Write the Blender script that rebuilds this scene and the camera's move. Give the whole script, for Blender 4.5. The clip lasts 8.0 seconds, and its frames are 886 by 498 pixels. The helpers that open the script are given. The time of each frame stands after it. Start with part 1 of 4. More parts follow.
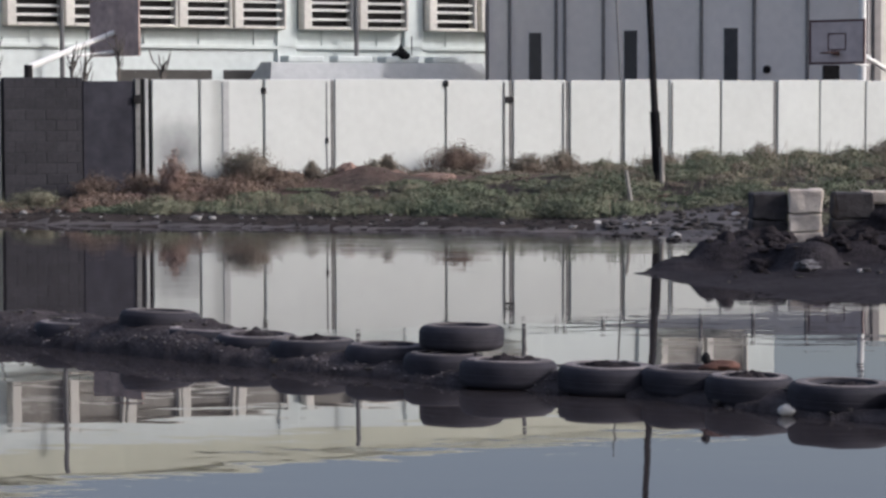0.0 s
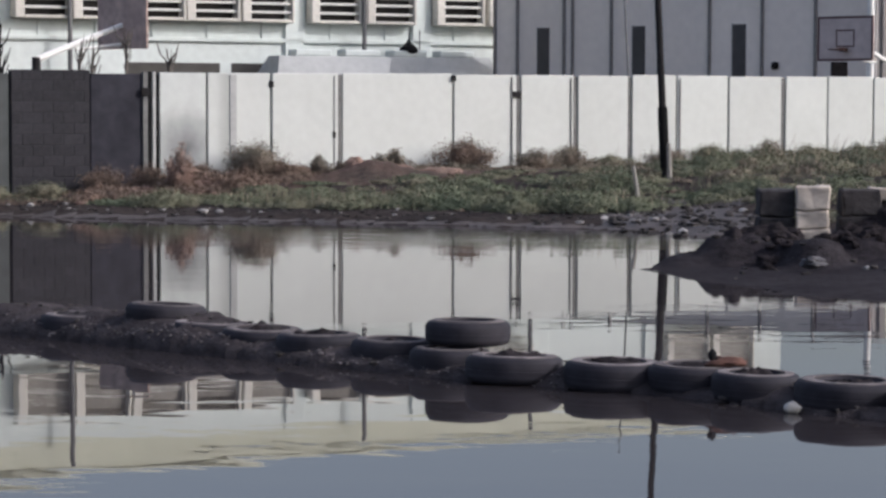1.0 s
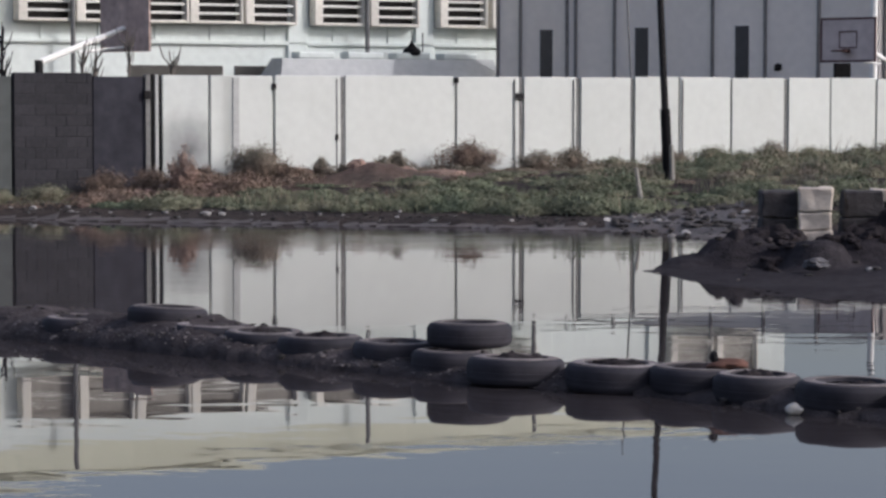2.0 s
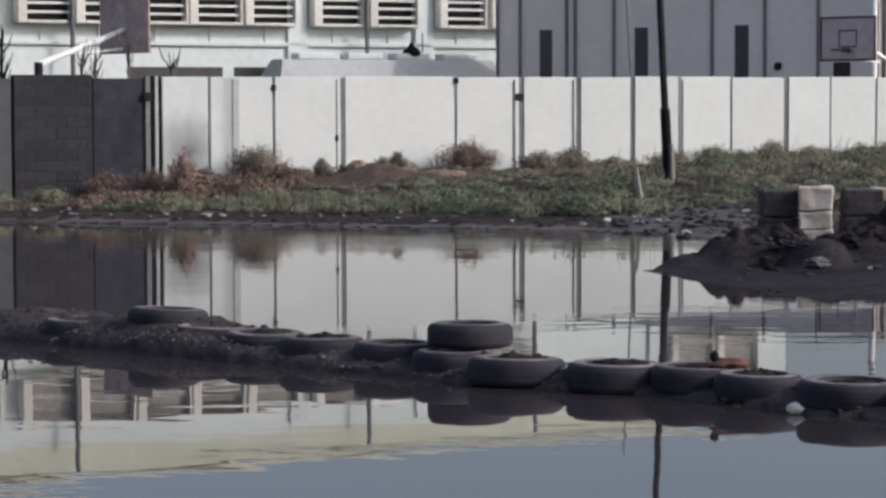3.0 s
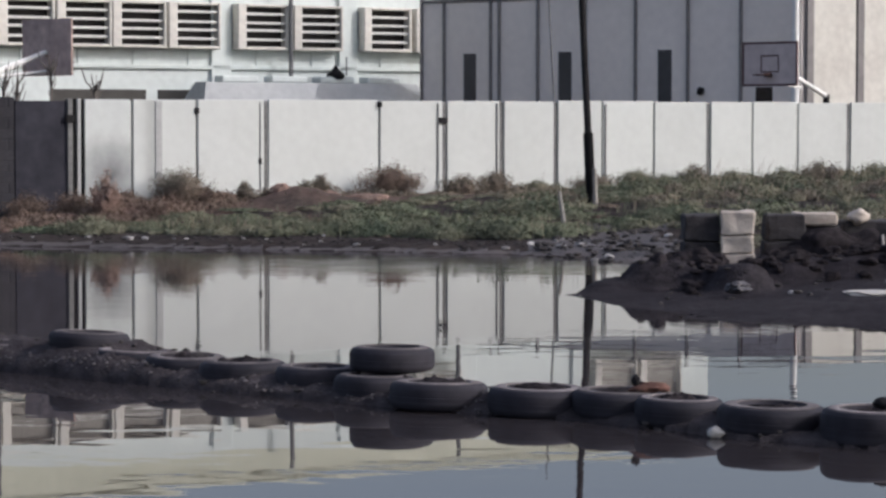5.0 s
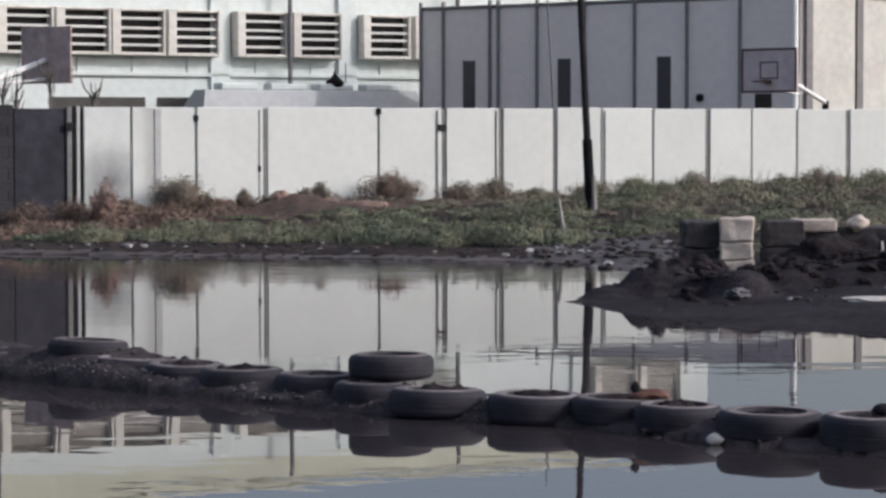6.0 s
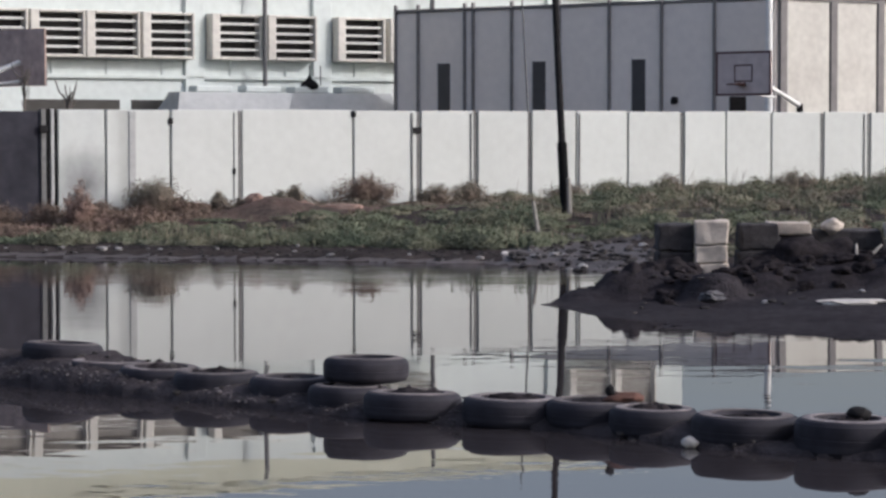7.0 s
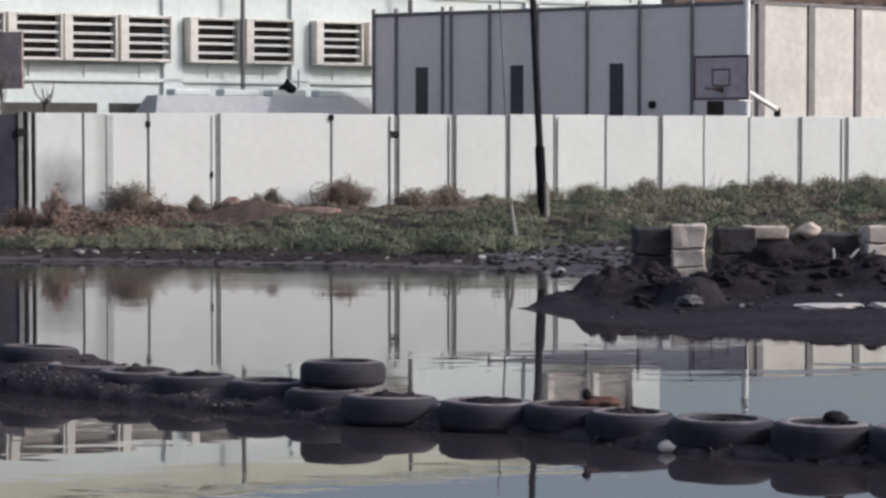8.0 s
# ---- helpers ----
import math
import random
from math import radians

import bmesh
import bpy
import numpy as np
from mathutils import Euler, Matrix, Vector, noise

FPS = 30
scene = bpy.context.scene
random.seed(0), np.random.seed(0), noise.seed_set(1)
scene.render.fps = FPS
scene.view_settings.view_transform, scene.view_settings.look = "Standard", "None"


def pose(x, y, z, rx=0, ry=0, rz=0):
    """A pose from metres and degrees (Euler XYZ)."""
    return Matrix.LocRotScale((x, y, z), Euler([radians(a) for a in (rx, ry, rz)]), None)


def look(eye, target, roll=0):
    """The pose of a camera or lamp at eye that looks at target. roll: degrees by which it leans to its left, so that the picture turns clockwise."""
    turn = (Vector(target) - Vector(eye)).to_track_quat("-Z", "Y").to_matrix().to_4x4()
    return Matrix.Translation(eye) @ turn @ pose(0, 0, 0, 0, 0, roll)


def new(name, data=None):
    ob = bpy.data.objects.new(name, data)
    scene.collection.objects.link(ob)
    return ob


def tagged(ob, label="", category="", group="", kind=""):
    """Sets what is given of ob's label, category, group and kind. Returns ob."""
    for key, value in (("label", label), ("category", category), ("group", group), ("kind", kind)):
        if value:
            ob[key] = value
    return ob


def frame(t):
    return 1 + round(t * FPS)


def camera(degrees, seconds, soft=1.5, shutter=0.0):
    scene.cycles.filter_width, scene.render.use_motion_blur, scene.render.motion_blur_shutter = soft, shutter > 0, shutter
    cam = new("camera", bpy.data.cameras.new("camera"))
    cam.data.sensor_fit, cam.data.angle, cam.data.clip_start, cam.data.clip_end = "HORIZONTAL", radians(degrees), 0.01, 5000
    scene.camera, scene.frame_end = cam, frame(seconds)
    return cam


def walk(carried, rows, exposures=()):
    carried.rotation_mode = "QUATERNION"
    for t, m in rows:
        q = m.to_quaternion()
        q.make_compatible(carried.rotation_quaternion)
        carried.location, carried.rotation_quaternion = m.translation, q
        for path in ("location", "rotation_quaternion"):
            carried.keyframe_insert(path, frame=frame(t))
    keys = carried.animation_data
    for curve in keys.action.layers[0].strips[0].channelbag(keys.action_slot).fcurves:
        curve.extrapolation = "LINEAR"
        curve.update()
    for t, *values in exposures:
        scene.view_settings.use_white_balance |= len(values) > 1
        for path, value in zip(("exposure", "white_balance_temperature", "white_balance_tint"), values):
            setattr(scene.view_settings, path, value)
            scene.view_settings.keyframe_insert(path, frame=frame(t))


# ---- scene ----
cam = camera(19.77, 8.0, soft=2.8)
EYE = 2.01
# seconds, metres right, ahead, up from the last place, then yaw, pitch, roll in degrees
ROWS = [
    (0.0, -0.043, -0.052, -0.012, 2.539, -3.250, 0.190),
    (0.5, -0.050, -0.014, -0.011, 2.637, -3.317, -0.077),
    (1.0, -0.042, -0.032, -0.010, 2.693, -3.375, -0.129),
    (1.5, -0.031, -0.030, -0.011, 2.754, -3.333, -0.117),
    (3.0, -0.022, -0.018, -0.010, 2.793, -3.315, 0.220),
    (3.5, -0.025, -0.032, -0.015, 2.831, -3.201, 0.236),
    (4.0, -0.021, -0.014, 0.000, 2.852, -2.914, 0.151),
    (4.5, -0.014, 0.003, 0.001, 2.233, -2.857, 0.132),
    (5.0, -0.010, -0.021, -0.005, 1.075, -2.793, 0.014),
    (6.5, -0.003, -0.010, -0.005, 1.033, -2.588, 0.187),
    (7.0, -0.006, -0.012, -0.001, 0.498, -2.577, 0.090),
    (7.5, -0.008, 0.014, -0.003, 0.119, -2.557, 0.009),
    (8.0, 0.000, 0.000, 0.000, 0.000, -2.494, 0.000),
]
EXPOSURE, KELVIN, TINT = 0.31, 5980, 16
walk(cam, [(t, pose(x, y, EYE + z, 90 + pitch, 0, yaw) @ pose(0, 0, 0, 0, 0, -roll)) for t, x, y, z, yaw, pitch, roll in ROWS],
     [(0.0, EXPOSURE + 0.06, KELVIN, TINT), (4.0, EXPOSURE - 0.03, KELVIN, TINT), (8.0, EXPOSURE + 0.03, KELVIN, TINT)])

# ---------------------------------------------------------------- light
SUN_TO = Vector((1.0, -0.21, 0.60)).normalized()
world = bpy.data.worlds.new("sky")
scene.world = world
world.use_nodes = True
wn = world.node_tree
sky = wn.nodes.new("ShaderNodeTexSky")
sky.sky_type, sky.sun_disc = "NISHITA", False
sky.sun_elevation = math.asin(SUN_TO.z)
sky.sun_rotation = math.atan2(SUN_TO.x, SUN_TO.y)
sky.dust_density, sky.air_density, sky.ozone_density = 4.0, 1.0, 0.6
haze = wn.nodes.new("ShaderNodeHueSaturation")
haze.inputs["Saturation"].default_value, haze.inputs["Hue"].default_value = 0.74, 0.505
wn.links.new(sky.outputs[0], haze.inputs["Color"])
wn.links.new(haze.outputs[0], wn.nodes["Background"].inputs[0])
wn.nodes["Background"].inputs[1].default_value = 0.13
sun_data = bpy.data.lights.new("sun", "SUN")
sun_data.energy, sun_data.angle, sun_data.color = 1.5, radians(0.8), (1.0, 0.95, 0.89)
sun = new("sun", sun_data)
sun.matrix_world = look(SUN_TO * 60, (0, 0, 0))


# ---------------------------------------------------------------- materials
def material(name, colour, rough=0.8, vary=0.25, scale=6.0, bump=0.3, second=None, patch=0.8, metal=0.0, by="none", fine=60.0, depth=0.02, spec=0.5):
    """Two scales of noise over a base colour; second: a stain colour; by: random tint by object or by island."""
    m = bpy.data.materials.new(name)
    m.use_nodes = True
    nt = m.node_tree
    b = nt.nodes["Principled BSDF"]
    co = nt.nodes.new("ShaderNodeTexCoord")
    n1, n2 = nt.nodes.new("ShaderNodeTexNoise"), nt.nodes.new("ShaderNodeTexNoise")
    n1.inputs["Scale"].default_value, n2.inputs["Scale"].default_value = patch, scale
    n1.inputs["Detail"].default_value, n2.inputs["Detail"].default_value = 5, 6
    for n in (n1, n2):
        nt.links.new(co.outputs["Object"], n.inputs["Vector"])
    ramp = nt.nodes.new("ShaderNodeValToRGB")
    ramp.color_ramp.elements[0].position, ramp.color_ramp.elements[1].position = 0.36, 0.68
    c2 = second or [c * (1 - vary) for c in colour]
    ramp.color_ramp.elements[0].color, ramp.color_ramp.elements[1].color = (*colour, 1), (*c2, 1)
    nt.links.new(n1.outputs[0], ramp.inputs[0])
    hsv = nt.nodes.new("ShaderNodeHueSaturation")
    mr = nt.nodes.new("ShaderNodeMapRange")
    mr.inputs[1].default_value, mr.inputs[2].default_value = 0.3, 0.7
    mr.inputs[3].default_value, mr.inputs[4].default_value = 1 - vary, 1 + vary
    nt.links.new(n2.outputs[0], mr.inputs[0])
    nt.links.new(ramp.outputs[0], hsv.inputs["Color"])
    value = mr.outputs[0]
    if by != "none":
        r = nt.nodes.new("ShaderNodeObjectInfo" if by == "object" else "ShaderNodeNewGeometry")
        mr2 = nt.nodes.new("ShaderNodeMapRange")
        mr2.inputs[3].default_value, mr2.inputs[4].default_value = 1 - vary, 1 + vary
        nt.links.new(r.outputs["Random" if by == "object" else "Random Per Island"], mr2.inputs[0])
        mul = nt.nodes.new("ShaderNodeMath")
        mul.operation = "MULTIPLY"
        nt.links.new(value, mul.inputs[0])
        nt.links.new(mr2.outputs[0], mul.inputs[1])
        value = mul.outputs[0]
    nt.links.new(value, hsv.inputs["Value"])
    nt.links.new(hsv.outputs[0], b.inputs["Base Color"])
    b.inputs["Roughness"].default_value, b.inputs["Metallic"].default_value = rough, metal
    b.inputs["Specular IOR Level"].default_value = spec
    if bump:
        n3, bp = nt.nodes.new("ShaderNodeTexNoise"), nt.nodes.new("ShaderNodeBump")
        n3.inputs["Scale"].default_value, n3.inputs["Detail"].default_value = fine, 4
        nt.links.new(co.outputs["Object"], n3.inputs["Vector"])
        bp.inputs["Strength"].default_value, bp.inputs["Distance"].default_value = bump, depth
        nt.links.new(n3.outputs[0], bp.inputs["Height"])
        nt.links.new(bp.outputs[0], b.inputs["Normal"])
    return m


def water_material():
    m = bpy.data.materials.new("murky_water")
    m.use_nodes = True
    nt = m.node_tree
    b = nt.nodes["Principled BSDF"]
    b.inputs["Base Color"].default_value = (0.034, 0.030, 0.032, 1)
    b.inputs["Roughness"].default_value, b.inputs["IOR"].default_value = 0.012, 1.34
    co, mp = nt.nodes.new("ShaderNodeTexCoord"), nt.nodes.new("ShaderNodeMapping")
    mp.inputs["Scale"].default_value = (0.55, 0.9, 1)
    nt.links.new(co.outputs["Object"], mp.inputs[0])
    n1, n2, mask = (nt.nodes.new("ShaderNodeTexNoise") for _ in range(3))
    n1.inputs["Scale"].default_value, n1.inputs["Detail"].default_value = 1.6, 2
    n2.inputs["Scale"].default_value, n2.inputs["Detail"].default_value = 7.0, 2
    mask.inputs["Scale"].default_value = 0.35
    for n in (n1, n2, mask):
        nt.links.new(mp.outputs[0], n.inputs["Vector"])
    ramp = nt.nodes.new("ShaderNodeMapRange")
    ramp.inputs[1].default_value, ramp.inputs[2].default_value = 0.45, 0.7
    nt.links.new(mask.outputs[0], ramp.inputs[0])
    mul = nt.nodes.new("ShaderNodeMath")
    mul.operation = "MULTIPLY"
    nt.links.new(n2.outputs[0], mul.inputs[0])
    nt.links.new(ramp.outputs[0], mul.inputs[1])
    b1, b2 = nt.nodes.new("ShaderNodeBump"), nt.nodes.new("ShaderNodeBump")
    b1.inputs["Strength"].default_value, b1.inputs["Distance"].default_value = 0.12, 0.016
    b2.inputs["Strength"].default_value, b2.inputs["Distance"].default_value = 0.25, 0.004
    nt.links.new(n1.outputs[0], b1.inputs["Height"])
    nt.links.new(mul.outputs[0], b2.inputs["Height"])
    nt.links.new(b1.outputs[0], b2.inputs["Normal"])
    # water stirred up off the far shore: long low wavelets that die away on all sides
    n3, mp3, b3 = nt.nodes.new("ShaderNodeTexNoise"), nt.nodes.new("ShaderNodeMapping"), nt.nodes.new("ShaderNodeBump")
    mp3.inputs["Scale"].default_value = (0.35, 2.4, 1)
    n3.inputs["Scale"].default_value, n3.inputs["Detail"].default_value = 1.5, 3
    far, area = nt.nodes.new("ShaderNodeVectorMath"), nt.nodes.new("ShaderNodeMapRange")
    squash = nt.nodes.new("ShaderNodeMapping")
    squash.inputs["Scale"].default_value = (0.5, 1.0, 1)
    far.operation = "DISTANCE"
    far.inputs[1].default_value = (-0.6, 37.3, 0)
    area.inputs[1].default_value, area.inputs[2].default_value, area.inputs[3].default_value, area.inputs[4].default_value = 1.0, 4.2, 1.0, 0.0
    rise = nt.nodes.new("ShaderNodeMath")
    rise.operation = "MULTIPLY"
    for a, c in ((co.outputs["Object"], mp3.inputs[0]), (mp3.outputs[0], n3.inputs["Vector"]), (co.outputs["Object"], squash.inputs[0]), (squash.outputs[0], far.inputs[0]),
                 (far.outputs["Value"], area.inputs[0]), (n3.outputs[0], rise.inputs[0]), (area.outputs[0], rise.inputs[1]), (rise.outputs[0], b3.inputs["Height"]),
                 (b2.outputs[0], b3.inputs["Normal"]), (b3.outputs[0], b.inputs["Normal"])):
        nt.links.new(a, c)
    b3.inputs["Strength"].default_value, b3.inputs["Distance"].default_value = 0.35, 0.03
    return m


def sooty(m, place, radius):
    """A dark smoke stain on a painted panel round a place in its own coordinates."""
    nt = m.node_tree
    b, co = nt.nodes["Principled BSDF"], nt.nodes.new("ShaderNodeTexCoord")
    old = b.inputs["Base Color"].links[0].from_socket
    sub, n = nt.nodes.new("ShaderNodeVectorMath"), nt.nodes.new("ShaderNodeTexNoise")
    sub.operation = "DISTANCE"
    sub.inputs[1].default_value = place
    n.inputs["Scale"].default_value, n.inputs["Detail"].default_value = 3.0, 5
    nt.links.new(co.outputs["Object"], sub.inputs[0])
    nt.links.new(co.outputs["Object"], n.inputs["Vector"])
    add = nt.nodes.new("ShaderNodeMath")
    add.operation = "MULTIPLY_ADD"
    add.inputs[1].default_value = 0.5
    nt.links.new(n.outputs[0], add.inputs[0])
    nt.links.new(sub.outputs["Value"], add.inputs[2])
    mr = nt.nodes.new("ShaderNodeMapRange")
    mr.inputs[1].default_value, mr.inputs[2].default_value, mr.inputs[3].default_value, mr.inputs[4].default_value = 0.25, radius, 0.85, 0.0
    nt.links.new(add.outputs[0], mr.inputs[0])
    mix = nt.nodes.new("ShaderNodeMix")
    mix.data_type = "RGBA"
    nt.links.new(mr.outputs[0], mix.inputs[0])
    nt.links.new(old, mix.inputs[6])
    mix.inputs[7].default_value = (0.09, 0.09, 0.095, 1)
    nt.links.new(mix.outputs[2], b.inputs["Base Color"])
    return m


WATER = water_material()
MUD = material("wet_mud", (0.043, 0.037, 0.039), 0.8, 0.35, 9, 0.6, (0.066, 0.056, 0.056), 0.7, fine=35, depth=0.04, spec=0.12)
MUD_BLACK = material("black_mud", (0.025, 0.022, 0.025), 0.8, 0.4, 9, 0.9, (0.039, 0.035, 0.038), 0.7, fine=35, depth=0.04, spec=0.04)
SOIL = material("black_soil", (0.030, 0.026, 0.028), 0.95, 0.4, 12, 0.6, fine=45, depth=0.03, spec=0.05)
RED_SOIL = material("reddish_soil", (0.27, 0.172, 0.135), 0.95, 0.3, 8, 0.6, (0.12, 0.085, 0.068), 1.4, fine=30, depth=0.04)
BROWN_SOIL = material("brown_soil", (0.115, 0.080, 0.066), 0.95, 0.35, 8, 0.7, (0.070, 0.055, 0.047), 1.2, fine=30, depth=0.04, spec=0.1)
SILT_SHEEN = material("pale_wet_silt", (0.085, 0.071, 0.064), 0.65, 0.35, 7, 0.5, (0.050, 0.042, 0.038), 1.1, fine=30, depth=0.02)
RUBBER = material("worn_rubber", (0.020, 0.019, 0.025), 0.75, 0.2, 10, 0.25, (0.030, 0.028, 0.035), 3.0, fine=90, depth=0.006, spec=0.25)
SIDEWALL = material("dusty_sidewall", (0.195, 0.175, 0.172), 0.9, 0.3, 14, 0.3, (0.115, 0.103, 0.104), 4.0, by="object", spec=0.2)
PANEL = material("painted_panel", (0.555, 0.58, 0.55), 0.75, 0.035, 5, 0.15, (0.525, 0.55, 0.52), 0.9, by="object", fine=40, depth=0.005)
PANEL_SOOT = sooty(material("sooted_panel", (0.55, 0.58, 0.55), 0.75, 0.05, 5, 0.15, (0.52, 0.55, 0.53), 0.9, fine=40, depth=0.005), (0.56, 0.0, 1.05), 1.15)
STRIP = material("pale_grey_strip", (0.40, 0.41, 0.40), 0.8, 0.1, 8, 0.2)
POST = material("grey_post", (0.16, 0.16, 0.155), 0.8, 0.25, 8, 0.2)
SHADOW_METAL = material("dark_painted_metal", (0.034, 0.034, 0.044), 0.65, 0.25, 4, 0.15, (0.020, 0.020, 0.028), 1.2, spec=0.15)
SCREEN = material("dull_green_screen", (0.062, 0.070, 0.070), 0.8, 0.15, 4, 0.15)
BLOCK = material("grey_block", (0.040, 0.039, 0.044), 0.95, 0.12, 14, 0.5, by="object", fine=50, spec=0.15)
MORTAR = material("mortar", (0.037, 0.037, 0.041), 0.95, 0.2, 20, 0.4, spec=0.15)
WHITE_WALL = material("white_render", (0.605, 0.655, 0.63), 0.85, 0.06, 3, 0.2, (0.555, 0.605, 0.58), 0.35, fine=20, depth=0.01)
CREAM_WALL = material("cream_render", (0.60, 0.61, 0.49), 0.85, 0.06, 3, 0.2, (0.54, 0.55, 0.44), 0.3, fine=20, depth=0.01)
HOOD = material("cream_precast", (0.62, 0.60, 0.54), 0.85, 0.08, 4, 0.2, (0.54, 0.52, 0.47), 0.8, by="object")
SLAT = material("white_slat", (0.64, 0.64, 0.60), 0.6, 0.06, 6, 0.1, by="object")
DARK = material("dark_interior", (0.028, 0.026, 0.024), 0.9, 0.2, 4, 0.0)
GLASS_DARK = material("dusty_glazing", (0.035, 0.034, 0.032), 0.35, 0.3, 2, 0.0)
PIPE = material("grey_pipe", (0.13, 0.13, 0.13), 0.6, 0.15, 5, 0.1)
GREY_WALL = material("grey_cladding", (0.83, 0.77, 0.70), 0.8, 0.04, 2.5, 0.15, (0.78, 0.72, 0.655), 0.25, by="object", fine=15)
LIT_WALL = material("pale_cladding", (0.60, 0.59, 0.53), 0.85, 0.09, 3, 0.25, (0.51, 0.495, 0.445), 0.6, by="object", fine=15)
RIB = material("cladding_rib", (0.19, 0.18, 0.175), 0.7, 0.15, 3, 0.1)
SLIT = material("dark_slit_window", (0.045, 0.044, 0.048), 0.4, 0.15, 3, 0.0)
SHUTTER = material("grey_shutter", (0.27, 0.255, 0.225), 0.85, 0.15, 4, 0.1, (0.20, 0.19, 0.17), 0.8, by="object")
ANNEX = material("grey_roof_sheet", (0.40, 0.415, 0.41), 0.8, 0.08, 3, 0.2, (0.36, 0.375, 0.37), 0.6)
BROWN_WALL = material("brown_facade", (0.34, 0.24, 0.18), 0.9, 0.2, 2, 0.2)
BROWN_DARK = material("brown_bay", (0.16, 0.12, 0.10), 0.9, 0.2, 2, 0.1)
STEEL_DARK = material("dark_pole_metal", (0.020, 0.019, 0.020), 0.8, 0.3, 6, 0.2, spec=0.15)
SLEEVE = material("black_sleeve", (0.007, 0.007, 0.008), 0.8, 0.2, 6, 0.1, spec=0.15)
WOOD_PALE = material("weathered_pale_wood", (0.30, 0.28, 0.25), 0.85, 0.2, 10, 0.3)
WHITE_STEEL = material("white_painted_steel", (0.78, 0.78, 0.75), 0.5, 0.06, 6, 0.1)
BOARD = material("faded_board", (0.60, 0.52, 0.49), 0.75, 0.10, 4, 0.2, (0.52, 0.44, 0.41), 1.5)
BOARD_BROWN = material("brown_board", (0.55, 0.42, 0.36), 0.8, 0.2, 5, 0.3, (0.40, 0.30, 0.26), 2.0)
BOARD_LINE = material("dull_red_line", (0.10, 0.045, 0.045), 0.7, 0.2, 6, 0.0)
RIM = material("rusty_rim", (0.09, 0.045, 0.035), 0.7, 0.25, 12, 0.2, metal=0.3)
CONCRETE_DARK = material("stained_concrete", (0.032, 0.029, 0.031), 0.95, 0.3, 8, 0.5, (0.050, 0.046, 0.046), 2.0, fine=40)
CONCRETE_PALE = material("pale_stone", (0.55, 0.49, 0.42), 0.95, 0.2, 8, 0.5, (0.42, 0.36, 0.30), 2.5, fine=40)
STONE_PALE = material("pale_pebble", (0.50, 0.48, 0.44), 0.9, 0.15, 10, 0.4)
STONE_DARK = material("dark_rubble", (0.040, 0.035, 0.033), 0.95, 0.4, 10, 0.5, by="island")
GRAVEL = material("pale_gravel", (0.15, 0.135, 0.135), 0.9, 0.5, 10, 0.3, by="island")
BAG = material("grey_plastic_film", (0.085, 0.082, 0.088), 0.6, 0.25, 9, 0.3, (0.05, 0.048, 0.052), 3.0)
LITTER = material("pale_litter", (0.34, 0.33, 0.315), 0.7, 0.4, 6, 0.1, by="island")
GRASS = material("grass_blades", (0.118, 0.140, 0.092), 0.85, 0.12, 4, 0.0, (0.185, 0.180, 0.125), 0.8, by="island", spec=0.15)
STRAW = material("dry_stalks", (0.26, 0.22, 0.165), 0.85, 0.4, 4, 0.0, by="island", spec=0.2)
LEAF = material("weed_leaves", (0.145, 0.160, 0.108), 0.85, 0.12, 3, 0.0, (0.235, 0.205, 0.150), 0.8, by="island", spec=0.15)
LEAF_GREY = material("grey_brown_leaves", (0.165, 0.152, 0.120), 0.85, 0.15, 3, 0.0, (0.215, 0.172, 0.135), 1.2, by="island", spec=0.15)
LEAF_PINK = material("bleached_pink_stalks", (0.33, 0.235, 0.195), 0.9, 0.2, 3, 0.0, (0.22, 0.15, 0.12), 1.2, by="island", spec=0.15)
LEAF_DRY = material("dry_weed_leaves", (0.200, 0.143, 0.112), 0.85, 0.2, 3, 0.0, (0.125, 0.098, 0.078), 1.5, by="island", spec=0.2)
TWIG = material("grey_twigs", (0.12, 0.105, 0.09), 0.9, 0.3, 6, 0.0)
CLOTH = material("red_brown_rag", (0.11, 0.055, 0.042), 0.95, 0.3, 10, 0.2)
EARTH = material("dusty_earth", (0.050, 0.041, 0.037), 0.95, 0.4, 6, 0.7, (0.030, 0.026, 0.025), 0.5, fine=30, depth=0.03, spec=0.05)


# ---------------------------------------------------------------- builders
def part(name, bm, mat, parent=None, label=""):
    me = bpy.data.meshes.new(name)
    bm.to_mesh(me)
    bm.free()
    me.materials.append(mat)
    ob = new(name, me)
    if parent:
        ob.parent = parent
    return tagged(ob, label)


def share(ob, parent, m):
    """Another piece on the same mesh."""
    o = new(ob.name.split(".")[0], ob.data)
    o.parent = parent
    o.matrix_local = m
    return o


def smooth(ob, angle=40):
    for p in ob.data.polygons:
        p.use_smooth = True
    ob.data.set_sharp_from_angle(angle=radians(angle))
    return ob


def block(bm, x0, x1, y0, y1, z0, z1, bevel=0.0):
    """A box, its edges bevelled."""
    r = bmesh.ops.create_cube(bm, size=1.0, matrix=Matrix.LocRotScale(((x0 + x1) / 2, (y0 + y1) / 2, (z0 + z1) / 2), None, (x1 - x0, y1 - y0, z1 - z0)))
    if bevel:
        edges = list({e for v in r["verts"] for e in v.link_edges})
        bmesh.ops.bevel(bm, geom=edges, offset=bevel, segments=1, affect="EDGES")
    return bm


def box(x0, x1, y0, y1, z0, z1, bevel=0.0):
    return block(bmesh.new(), x0, x1, y0, y1, z0, z1, bevel)


